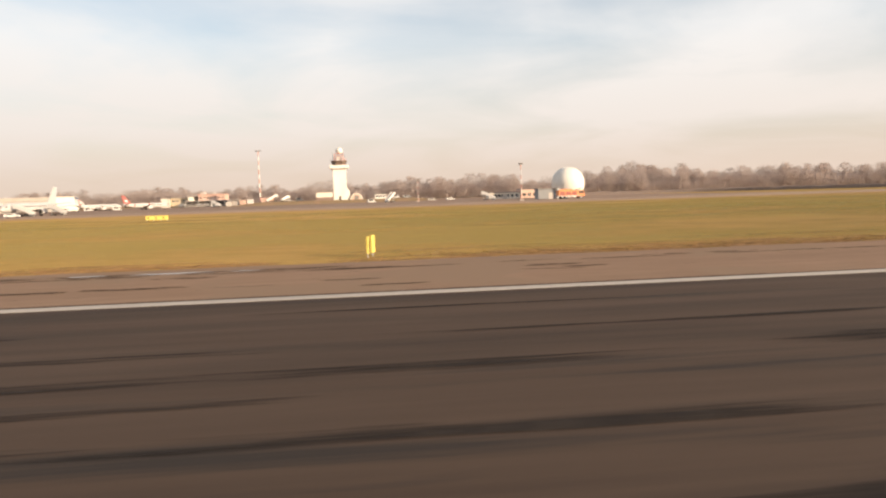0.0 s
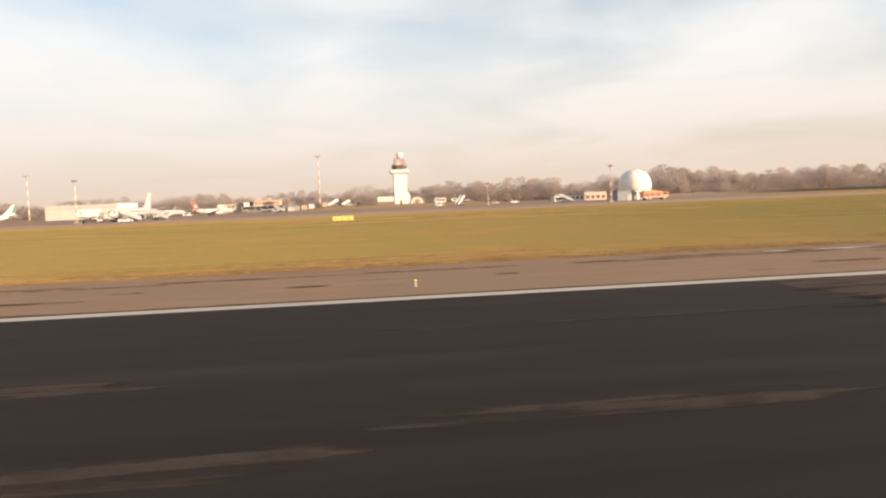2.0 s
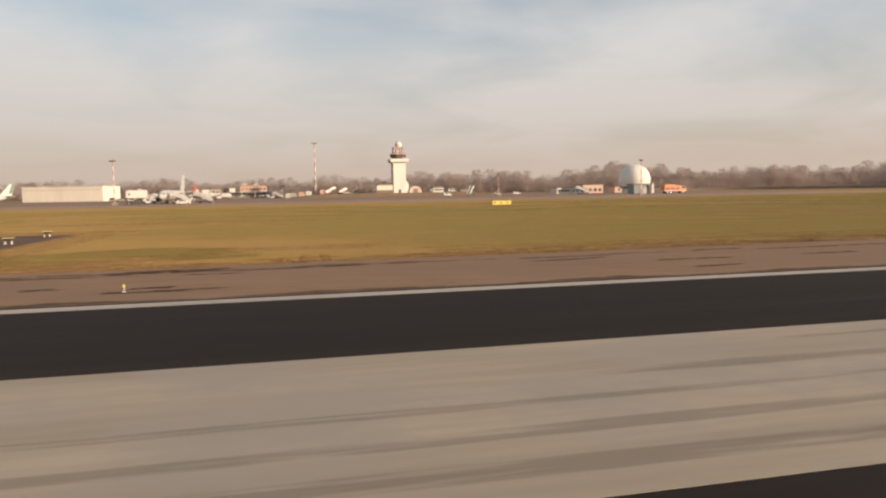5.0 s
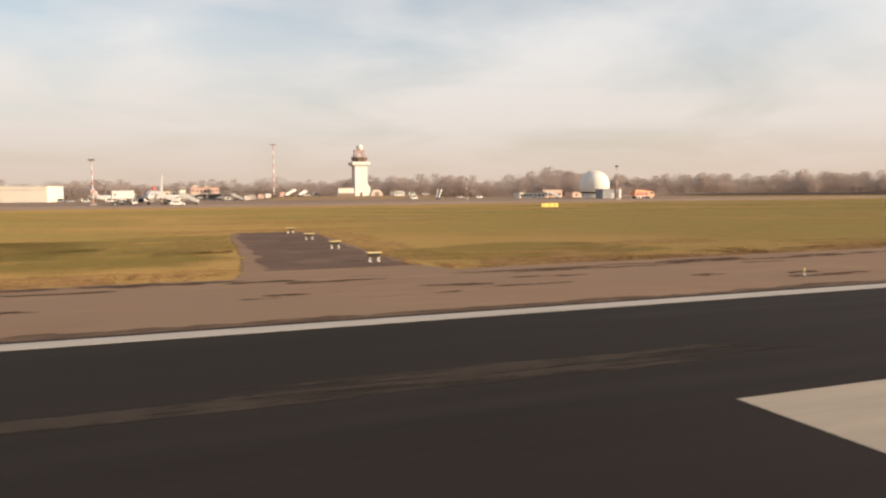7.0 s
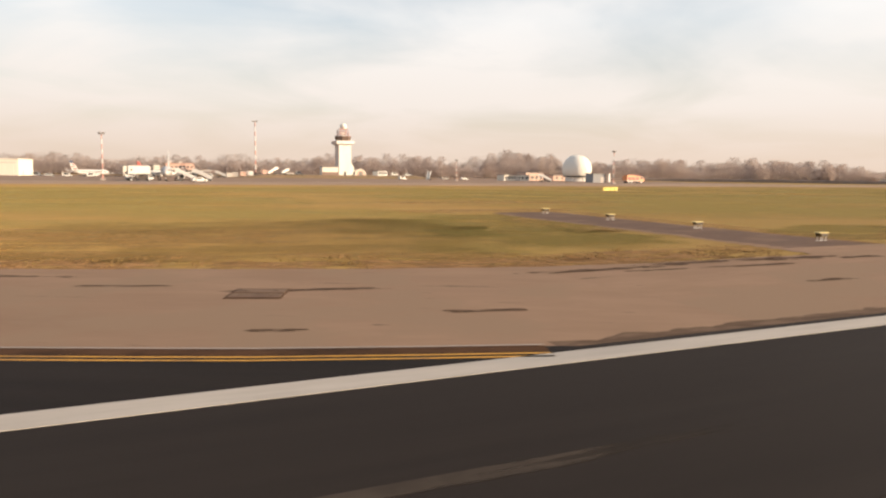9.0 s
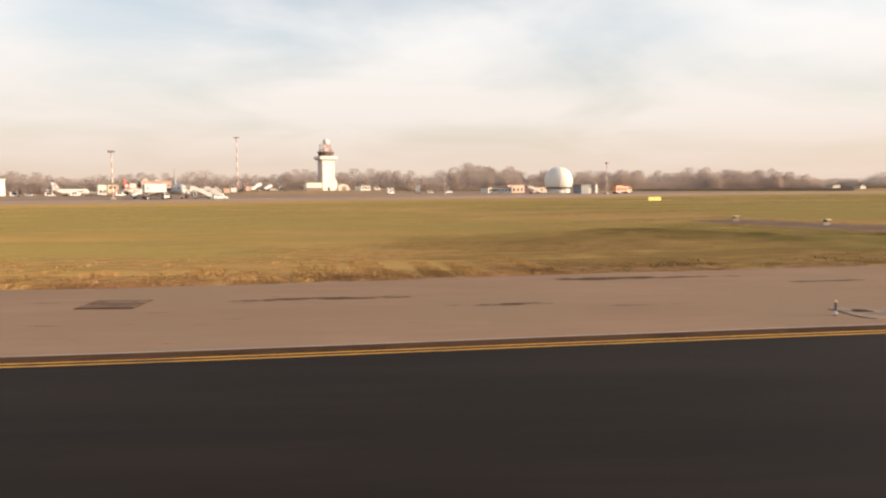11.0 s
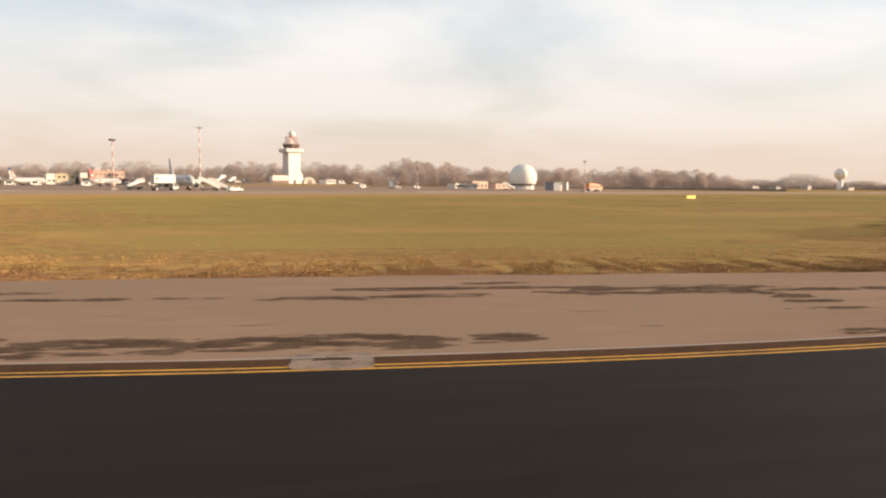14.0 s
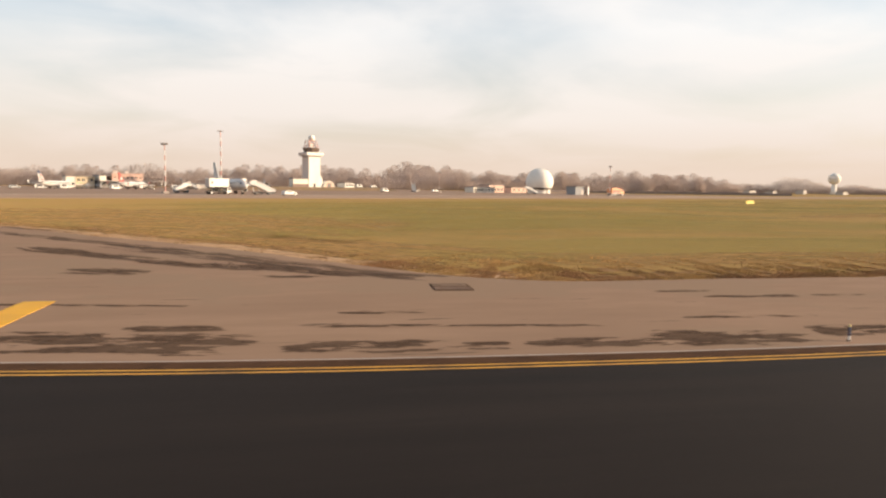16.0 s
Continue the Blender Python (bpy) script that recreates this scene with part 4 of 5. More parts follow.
# tail band and winglets take the fin's bluish shade as colour
airliner(-15.6, 246.6, -96, "white twin-jet airliner parked nose towards the runway", FIN_SHADE, GREY_WALL, 1.0)
patterned = airliner(-40.6, 389.6, 50, "white twin-jet airliner with red striped, dark-tipped tail on the apron", PLANE_PAINT, GREY_WALL, 0.74)
airliner(-11.4, 372.3, 48, "white twin-jet airliner with a red tail fin on the apron", RED_PAINT, RED_PAINT, 0.73)
airliner(-107, 328, 212, "white twin-jet airliner with a green tail band beside the hangar", GREEN_PAINT, GREY_WALL, 0.86)
red_fin = next(o for o in scene.objects if o.name.startswith("tail_fin") and o.data.materials[0] is RED_PAINT)
for ys in (-1, 1):
    part("fin_emblem", loft(bmesh.new(), [[(-15.0 + 0.9 * cos(a), ys * 0.2 + o, 6.6 + 0.9 * sin(a)) for a in (2 * pi * i / 16 for i in range(16))] for o in (-0.02, 0.02)]),
         WHITE_PAINT, red_fin, "plain white disc")



def fin_slice(u0, u1, f0, f1):
    """A skin over the tail fin between two heights and two shares of its chord."""
    def ring(u):
        front, back, h = -10.8 - 5.4 * u, -16.8 - 1.8 * u, 0.24 - 0.10 * u
        xa, xb = front + (back - front) * f0, front + (back - front) * f1
        return [(x, y, 4.3 + 6.1 * u) for x, y in ((xa, -h), (xa, h), (xb, h), (xb, -h))]
    return loft(bmesh.new(), [ring(u0), ring(u1)])


striped = next(o for o in patterned.children if o.name.startswith("tail_fin"))
part("fin_tip", fin_slice(0.72, 1.005, -0.02, 1.02), NAVY_PAINT, striped, "dark blue fin tip")
for u, f0, f1 in ((0.08, 0.15, 0.75), (0.30, 0.3, 0.95), (0.52, 0.1, 0.7)):
    part("fin_stripe", fin_slice(u, u + 0.13, f0, f1), RED_PAINT, striped, "red stripe")

# ---- apron vehicles ----


def wheels(parent, xs, half, r=0.5):
    for wx in xs:
        for s in (-1, 1):
            w = part("wheel", R((wx, s * half - 0.14, r), (wx, s * half + 0.14, r), r, n=14), RUBBER, parent)
            part("rim", R((wx, s * (half + 0.145) - 0.01, r), (wx, s * (half + 0.145) + 0.01, r), r * 0.55, n=12), STEEL, w)


def cab(parent, x0, x1, half, z0, z1, mat):
    c = part("cab", loft(bmesh.new(), [[(x0, s, z0), (x1, s, z0), (x1, s, z0 + (z1 - z0) * 0.45), (x1 - 0.35, s, z1), (x0, s, z1)] for s in (-half, half)]), mat, parent)
    zm = z0 + (z1 - z0) * 0.5
    part("windscreen", loft(bmesh.new(), [[(x1 - 0.0, s, zm), (x1 + 0.02, s, zm), (x1 - 0.28, s, z1 - 0.12), (x1 - 0.30, s, z1 - 0.12)] for s in (-half * 0.9, half * 0.9)]), DARK_GLASS, c)
    for s in (-1, 1):
        part("side_window", B(x0 + 0.25, x1 - 0.4, s * half - 0.012, s * half + 0.012, zm, z1 - 0.15), DARK_GLASS, c)
    part("bumper", B(x1 - 0.05, x1 + 0.12, -half, half, z0 - 0.1, z0 + 0.22, bevel=0.03), DARK_METAL, c)


def catering_truck(x, y, heading):
    t = thing("catering_truck", pose(x, y, 0, 0, 0, heading), "white high-loader truck with raised box body", "truck")
    part("chassis", B(-3.4, 2.4, -1.0, 1.0, 0.7, 1.0), DARK_METAL, t)
    cab(t, 2.5, 4.2, 1.15, 0.6, 2.0, WHITE_PAINT)
    for s in (-1.15, 1.15):
        part("platform_rail", R((3.2, s, 3.2), (4.3, s, 3.2), 0.05, n=6), DARK_METAL, t)
        for px in (3.3, 3.8, 4.25):
            part("rail_post", R((px, s, 2.2), (px, s, 3.2), 0.05, n=6), DARK_METAL, t)
    part("box_body", B(-3.2, 3.2, -1.25, 1.25, 2.25, 4.75, bevel=0.05), WHITE_PAINT, t, "white raised container")
    part("box_floor", B(-3.2, 4.3, -1.25, 1.25, 2.07, 2.249), DARK_METAL, t)
    for s in (-0.9, 0.9):
        part("scissor_arm", R((-2.7, s, 1.0), (2.1, s, 2.1), 0.09, n=6), DARK_METAL, t)
        part("scissor_arm", R((2.1, s * 0.92, 1.0), (-2.7, s * 0.92, 2.1), 0.09, n=6), DARK_METAL, t)
    part("door_mark", B(-3.21, -3.16, -0.9, 0.9, 2.45, 4.55), GREY_WALL, t)
    part("emblem", B(-2.6, -2.0, -1.27, -1.251, 3.15, 3.85), ROOF, t, "small dark emblem")
    wheels(t, (-2.4, 2.8), 1.0)
    return t


def stair_truck(x, y, heading, height=3.2, label="white boarding stairs truck with open steps"):
    t = thing("stair_truck", pose(x, y, 0, 0, 0, heading), label, "boarding stairs", "boarding stairs")
    L = height * 1.65
    part("chassis", B(-L / 2, L / 2 + 0.6, -0.9, 0.9, 0.45, 0.75), DARK_METAL, t)
    for s in (-1, 1):
        part("side_panel", loft(bmesh.new(), [[(-L / 2, s * 0.85 + o, 0.5), (-L / 2, s * 0.85 + o, 1.5), (L / 2, s * 0.85 + o, height + 1.0), (L / 2 + 1.2, s * 0.85 + o, height + 1.0),
                                              (L / 2 + 1.2, s * 0.85 + o, height - 0.25), (L / 2, s * 0.85 + o, height - 0.25)] for o in (-0.04, 0.04)]), WHITE_PAINT, t)
    part("under_panel", loft(bmesh.new(), [[(-L / 2, s, 0.46), (L / 2, s, height - 0.30), (L / 2, s, height - 0.36), (-L / 2, s, 0.40)] for s in (-0.80, 0.80)]), WHITE_PAINT, t)
    n = int(height / 0.19)
    for i in range(n):
        u = (i + 0.5) / n
        part("step", B(-L / 2 + L * u - 0.15, -L / 2 + L * u + 0.15, -0.8, 0.8, 0.4 + (height - 0.4) * u - 0.19, 0.4 + (height - 0.4) * u), WHITE_PAINT, t)
    part("platform", B(L / 2 - 0.1, L / 2 + 1.2, -0.8, 0.8, height - 0.1, height), STEEL, t)
    part("strut", R((L / 2 + 0.2, 0, 0.7), (L / 2 + 0.5, 0, height - 0.1), 0.12), STEEL, t)
    wheels(t, (-L / 2 + 0.8, L / 2 - 0.4), 0.9, 0.38)
    return t


def fire_truck(x, y, heading):
    t = thing("fire_truck", pose(x, y, 0, 0, 0, heading), "orange airfield fire truck on the far taxiway", "truck")
    part("body", B(-5.4, 2.6, -1.45, 1.45, 1.0, 3.3, bevel=0.12), ORANGE_PAINT, t)
    cab(t, 2.6, 5.2, 1.4, 0.9, 3.1, ORANGE_PAINT)
    for k in range(3):
        for s in (-1, 1):
            part("locker", B(-4.9 + 2.4 * k, -2.9 + 2.4 * k, s * 1.46 - 0.02, s * 1.46 + 0.02, 1.4, 2.7), RED_PAINT, t, "red roller shutter")
    part("stripe", B(-5.41, 2.61, -1.47, 1.47, 1.05, 1.25), WHITE_PAINT, t)
    part("roof_monitor", R((1.6, 0, 3.3), (4.2, 0, 3.9), 0.14), RED_PAINT, t)
    part("roof_box", B(-4.6, 0.4, -0.9, 0.9, 3.3, 3.75, bevel=0.06), ORANGE_PAINT, t)
    part("beacon", R((2.9, 0.7, 3.1), (2.9, 0.7, 3.35), 0.12), BLUE_PAINT, t)
    wheels(t, (-3.8, -2.3, 3.6), 1.2, 0.62)
    return t


def car(x, y, heading, mat, label, van=False):
    t = thing("van" if van else "car", pose(x, y, 0, 0, 0, heading), label, "van" if van else "car")
    h = 1.95 if van else 1.45
    prof = [(-2.2, 0.35), (2.2, 0.35), (2.2, 0.8), (1.3, 0.95), (0.7 if not van else 1.0, h), (-1.6 if not van else -2.1, h), (-2.2, 0.95)]
    part("body", loft(bmesh.new(), [[(px, s, pz) for px, pz in prof] for s in (-0.85, 0.85)]), mat, t)
    for s in (-1, 1):
        part("side_window", B(-1.5, 0.6, s * 0.855 - 0.01, s * 0.855 + 0.01, 0.98, h - 0.12), DARK_GLASS, t)
    part("windscreen", loft(bmesh.new(), [[(1.26, s, 0.99), (1.30, s, 0.99), ((0.76 if not van else 1.04), s, h - 0.06), ((0.72 if not van else 1.0), s, h - 0.06)] for s in (-0.75, 0.75)]),
         DARK_GLASS, t)
    wheels(t, (-1.35, 1.4), 0.78, 0.33)
    return t


def cargo_container(x, y, heading, mat, tone):
    t = thing("cargo_container", pose(x, y, 0, 0, 0, heading), tone + " cargo container standing on the apron by the tall mast", "container", "cargo containers")
    part("shell", B(-1.6, 1.6, -1.2, 1.2, 0.15, 2.6, bevel=0.04), mat, t)
    for i in range(7):
        part("rib", B(-1.45 + 0.46 * i, -1.33 + 0.46 * i, -1.25, -1.2, 0.3, 2.45), mat, t)
    for px in (-1.4, 1.4):
        part("skid", B(px - 0.12, px + 0.12, -1.15, 1.15, 0, 0.15), DARK_METAL, t)
    return t


def baggage_cart(x, y, heading):
    t = thing("baggage_cart", pose(x, y, 0, 0, 0, heading), "roofed grey baggage cart parked on the apron", "cart", "baggage carts")
    part("deck", B(-1.3, 1.3, -0.75, 0.75, 0.45, 0.6), DARK_METAL, t)
    part("canopy", loft(bmesh.new(), [[(px, -0.8, 1.75), (px, -0.4, 1.95), (px, 0.4, 1.95), (px, 0.8, 1.75), (px, 0.8, 1.70), (px, -0.8, 1.70)] for px in (-1.35, 1.35)]), WHITE_PAINT, t)
    for px in (-1.25, 1.25):
        for py in (-0.7, 0.7):
            part("canopy_post", R((px, py, 0.6), (px, py, 1.72), 0.04, n=6), STEEL, t)
    part("tow_bar", R((1.3, 0, 0.5), (2.3, 0, 0.3), 0.04, n=6), DARK_METAL, t)
    wheels(t, (-0.9, 0.9), 0.65, 0.22)
    return t


for k, (cx, cy, mt, tone) in enumerate(((30.5, 398, GREY_WALL, "grey"), (34.6, 397, PINK_WALL, "faded pink"), (38.6, 398, WHITE_PAINT, "white"), (46.4, 397, RED_WALL, "faded red"),
                                        (50.0, 400, PINK_WALL, "faded pink"), (26.8, 396, GREY_WALL, "grey"))):
    cargo_container(cx, cy, 4 * k - 8, mt, tone)
for cx, cy, ch in ((12.5, 389, 10), (16.0, 389.6, 8), (-34, 372, 5), (-30.5, 371, 5), (-27, 370.5, 8), (2.5, 392, 20), (-44, 366, 0)):
    baggage_cart(cx, cy, ch)
catering_truck(-25.0, 232.0, 8)
stair_truck(-10.8, 231.6, 172, 3.1, "white boarding stairs truck at the nose of an airliner")
stair_truck(-4.5, 242, 165, 3.0, "pale boarding stairs behind the parked airliner")
stair_truck(-26, 262, 8, 2.6, "white boarding stairs near the tail of an airliner")
stair_truck(50.2, 397, 20, 3.2, "white boarding stairs parked near the tall mast")
stair_truck(57.5, 399, 25, 2.4, "low white boarding stairs parked near the tall mast")
stair_truck(154.8, 279.7, 165, 2.9, "white boarding stairs parked alone on the apron")
stair_truck(22, 388, 160, 2.6, "white boarding stairs beside the terminal")
stair_truck(114.3, 325.4, 60, 4.2, "tall white boarding stairs standing on the apron")
fire_truck(180.5, 248, 5)
car(-8.9, 217.2, 12, WHITE_PAINT, "white apron car near the parked airliner")
car(106, 340, 10, WHITE_PAINT, "white van parked in front of the trees", True)
for k, (vx, vy, vh, mt, wd) in enumerate([(-40, 372, 10, WHITE_PAINT, True), (-50, 368, 0, WHITE_PAINT, True), (-22, 360, 15, WHITE_PAINT, True), (-58, 380, 5, STEEL, False),
                                          (30, 398, 0, STEEL, False), (36, 401, 10, WHITE_PAINT, True), (60, 396, 8, GREY_WALL, False), (66, 398, 0, GREY_WALL, True),
                                          (121, 390, 5, WHITE_PAINT, True), (127, 384, 0, STEEL, False), (147, 350, 4, WHITE_PAINT, False), (138, 356, 0, GREY_WALL, False),
                                          (18, 404, 0, WHITE_PAINT, True), (-64, 392, 0, WHITE_PAINT, True)]):
    car(vx, vy, vh, mt, ("white" if mt is WHITE_PAINT else "grey") + (" service van" if wd else " service car") + " parked on the apron", wd)

# ---- signs, lights and markers beside the runway ----


def guidance_sign(x, y, turn):
    t = thing("taxiway_sign", pose(x, y, -0.05, 0, 0, turn), "low yellow taxiway guidance sign on short legs", "sign")
    for i in range(3):
        p = part("sign_panel", B(-1.95 + 1.3 * i, -0.68 + 1.3 * i, -0.14, 0.14, 0.22, 0.95, bevel=0.03), YELLOW_PAINT, t)
        part("lettering", B(-1.6 + 1.3 * i, -1.35 + 1.3 * i, -0.147, -0.141, 0.45, 0.75), BLACK_PAINT, p, "plain dark bar")
    for i in range(4):
        part("leg", R((-1.8 + 1.2 * i, 0, 0), (-1.8 + 1.2 * i, 0, 0.24), 0.05), STEEL, t)
    return t


guidance_sign(62.1, 113.1, 3)


def board_marker(x, y, turn):
    """A square post and, behind it, a short board, both edge-on to the approach."""
    t = thing("marker_board", pose(x, y, -0.05, 0, 0, turn), "yellow marker post with a short yellow board in the grass", "marker")
    for o, half, top in ((0.0, 0.06, 1.12), (0.70, 0.20, 1.16)):
        b = part("board", B(o - half, o + half, -0.06, 0.06, 0.20, top, bevel=0.015), YELLOW_PAINT, t)
        part("stake", R((o, 0, 0), (o, 0, 0.25), 0.035), STEEL, b)
    return t


board_marker(98.65, 15.3, 66)


def papi_unit(x, y):
    t = thing("approach_light_unit", pose(x, y, -0.030), "dark ochre approach light box with pale lid on white legs", "airfield light", "approach slope lights")
    body = part("housing", loft(bmesh.new(), [[(px, s, pz) for px, pz in ((-0.22, 0.23), (0.22, 0.23), (0.33, 0.41), (-0.33, 0.41))] for s in (-0.17, 0.17)]), PAPI_PAINT, t)
    part("lid", B(-0.35, 0.35, -0.19, 0.19, 0.41, 0.455, bevel=0.01), LID_PAINT, t, "faded yellow lid")
    part("lens_panel", B(-0.2, 0.2, -0.185, -0.165, 0.27, 0.37), DARK_GLASS, body)
    for sx in (-0.21, 0.21):
        for sy in (-0.10, 0.10):
            leg = part("leg", R((sx, sy, 0.03), (sx, sy, 0.24), 0.024, n=8), WHITE_PAINT, t)
            part("foot", R((sx, sy, 0.0), (sx, sy, 0.03), 0.065, n=10), WHITE_PAINT, leg)
    return t


for k in range(4):
    papi_unit(0.0, 15.7 + 9.0 * k)


def edge_light(x, y):
    t = thing("runway_edge_light", pose(x, y, 0.0), "small white raised runway edge light", "airfield light", "runway edge lights")
    t.scale = (0.66, 0.66, 0.8)
    part("base_plate", R((0, 0, 0), (0, 0, 0.03), 0.10, n=16), STEEL, t)
    part("stem", R((0, 0, 0.03), (0, 0, 0.22), 0.03), WHITE_PAINT, t)
    part("lens", lathe(bmesh.new(), [(0.05, 0.22), (0.06, 0.29), (0.03, 0.34)], 14), YELLOW_PAINT, t, "yellow domed lens", True)
    return t


for ex in (13.2, 67.0, 120.8):
    edge_light(ex, 3.3)


def flush_light(x, y):
    t = thing("flush_light", pose(x, y, 0.010), "flat steel runway light set into the asphalt", "airfield light")
    part("ring", lathe(bmesh.new(), [(0.17, 0.0), (0.15, 0.012)], 20), OLD_CONCRETE, t)
    part("lens", B(-0.09, 0.09, -0.05, 0.05, 0.012, 0.022), STEEL, t)


flush_light(-40.9, 3.0)


def marker_post(x, y):
    t = thing("edge_marker_post", pose(x, y, 0.0), "short dark blue and white taxiway edge marker post", "marker", "edge marker posts")
    part("base", R((0, 0, 0), (0, 0, 0.03), 0.05, n=12), OLD_CONCRETE, t)
    part("lower_tube", R((0, 0, 0.03), (0, 0, 0.12), 0.031, n=12), WHITE_PAINT, t)
    part("sleeve", R((0, 0, 0.12), (0, 0, 0.33), 0.030, n=12), NAVY_PAINT, t, "dark blue sleeve")
    part("cap", lathe(bmesh.new(), [(0.028, 0.33), (0.028, 0.365), (0.012, 0.385)], 12), LID_PAINT, t, "small pale cap")
    return t


for mx, my in ((-40.6, 7.7), (-65.5, 16.3), (-88.1, 27.5), (-110.5, 41.5)):
    marker_post(mx, my)


def drain_inlet(x, y, turn, w, d, label):
    t = thing("drain_inlet", pose(x, y, 0.0, 0, 0, turn), label, "drain")
    rim = []
    for i in range(28):
        a = 2 * pi * i / 28
        c, q = cos(a), sin(a)
        k = 1 + 0.07 * noise.noise((c * 3 + x, q * 3, 1.0))
        rim.append((math.copysign(abs(c) ** 0.35, c) * w / 2 * k, math.copysign(abs(q) ** 0.35, q) * d / 2 * k))
    part("apron_slab", slab(bmesh.new(), rim, -0.05, 0.022), OLD_CONCRETE, t, "worn pale concrete surround")
    hole = [(w * 0.24 * cos(a), d * (0.02 + 0.26 * sin(a))) for a in (pi * i / 12 for i in range(13))]
    g = part("drain_mouth", slab(bmesh.new(), hole, 0.0, 0.026), RIM, t, "dark brown half-round mouth")
    for i in range(4):
        u = -w * 0.15 + w * 0.10 * i
        part("grate_bar", B(u - 0.015, u + 0.015, d * 0.03, d * 0.2, 0.026, 0.032), TAR, g)
    return t


drain_inlet(-39.6, 7.5, -22, 1.1, 1.6, "concrete drain inlet with a dark half-round mouth")
drain_inlet(-80.7, 22.6, -29, 1.5, 1.2, "concrete drain inlet with a dark half-round mouth")


def cover_slab(x, y, turn, w, d):
    t = thing("inspection_cover", pose(x, y, 0.0, 0, 0, turn), "dark brown inspection cover in two plates in the shoulder", "cover")
    part("surround", B(-w / 2 - 0.05, w / 2 + 0.05, -d / 2 - 0.10, d / 2 + 0.05, -0.04, 0.008), RIM, t)
    for s in (-1, 1):
        p = part("plate", B(-w / 2, w / 2, s * d / 4 - d / 4 + 0.09, s * d / 4 + d / 4 - 0.05, 0.0, 0.018, bevel=0.005), COVER, t)
        for q in (-0.3, 0.3):
            part("lifting_eye", B(w * q - 0.06, w * q + 0.06, s * d / 4 - 0.03, s * d / 4 + 0.03, 0.018, 0.026), TAR, p)


cover_slab(-31.2, 9.1, -22, 1.4, 1.5)
cover_slab(-56.0, 19.1, -28, 1.5, 1.4)
cover_slab(-90.2, 39.2, -30, 1.2, 1.5)

rnd = random.Random(5)
layer = [0]


def stain(name, cx, cy, w, d, z, turn, mat, label, n=28):
    """A thin flat stain that lies on the paving."""
    layer[0] += 1
    bm = bmesh.new()
    ring = [(cos(2 * pi * i / n), sin(2 * pi * i / n)) for i in range(n)]
    bm.faces.new([bm.verts.new((math.copysign(abs(c) ** 0.5, c) * w * 0.56, math.copysign(abs(q) ** 0.5, q) * d * 0.56, 0)) for c, q in ring])
    ob = part(name, bm, mat)
    ob.matrix_world = pose(cx, cy, z + 0.00002 * layer[0], 0, 0, turn)
    return tagged(ob, label, "stain", kind="structure")


def blob(cx, cy, w, d, z, turn=0.0, n=28, rough=0.35):
    """A ragged flat patch."""
    ph = rnd.random() * 50
    layer[0] += 1
    z += 0.00012 * layer[0]
    pts = []
    for i in range(n):
        a = 2 * pi * i / n
        k = 1 + rough * noise.noise((cos(a) * 1.6 + ph, sin(a) * 1.6, ph)) + 0.25 * rough * noise.noise((cos(a) * 5 + ph, sin(a) * 5, ph))
        px, py = cos(a) * w / 2 * k, sin(a) * d / 2 * k
        ct, st = cos(radians(turn)), sin(radians(turn))
        pts.append((cx + px * ct - py * st, cy + px * st + py * ct))
    bm = bmesh.new()
    bm.faces.new([bm.verts.new((*p, z)) for p in pts])
    bmesh.ops.triangulate(bm, faces=bm.faces)
    return bm


for px, py, w, d in ((89.7, 10.2, 3.2, 0.5), (86.0, 10.3, 1.6, 0.35), (93.0, 10.1, 1.4, 0.25)):
    tagged(part("puddle", blob(px, py, w, d, 0.006), WATER), "shallow puddle of still water on the shoulder", "puddle")

# tar patches on the shoulders, faded and black streaks on the runway
NEAR_TAR = [(-39.4, 15.8, 6.5, 0.5, -23), (-29.9, 9.2, 4.2, 0.35, -12), (-31.75, 4.25, 1.1, 0.22, -20), (-5.5, 9.4, 3.0, 0.45, -3), (-3.2, 8.7, 3.2, 0.5, -2), (-6.3, 5.2, 1.2, 0.25, 0), (-26.6, 4.6, 1.8, 0.3, -14), (-34.5, 11.8, 3.0, 0.2, -20),
            (-62.0, 21.3, 5.0, 0.5, -26), (-50.5, 17.0, 4.6, 0.35, -22), (-47.0, 13.5, 2.8, 0.3, -20)]
BEND_TAR = [(-68.0, 24.9, 7.6, 1.4, -28), (-72.6, 28.2, 6.0, 0.5, -28), (-75.0, 29.4, 3.5, 0.5, -28), (-71.7, 28.8, 2.5, 0.4, -28), (-62.3, 21.7, 4.2, 0.35, -27),
            (-65.8, 22.2, 1.3, 0.9, -27), (-66.3, 21.2, 1.7, 0.45, -27), (-66.9, 20.3, 2.8, 0.28, -28), (-69.2, 18.2, 2.2, 0.5, -28), (-77.3, 28.8, 3.6, 0.5, -28),
            (-74.7, 27.7, 3.0, 0.45, -27), (-80.6, 31.0, 1.6, 0.3, -28), (-84.2, 34.3, 2.0, 0.35, -30), (-83.4, 32.4, 2.8, 0.4, -30)]
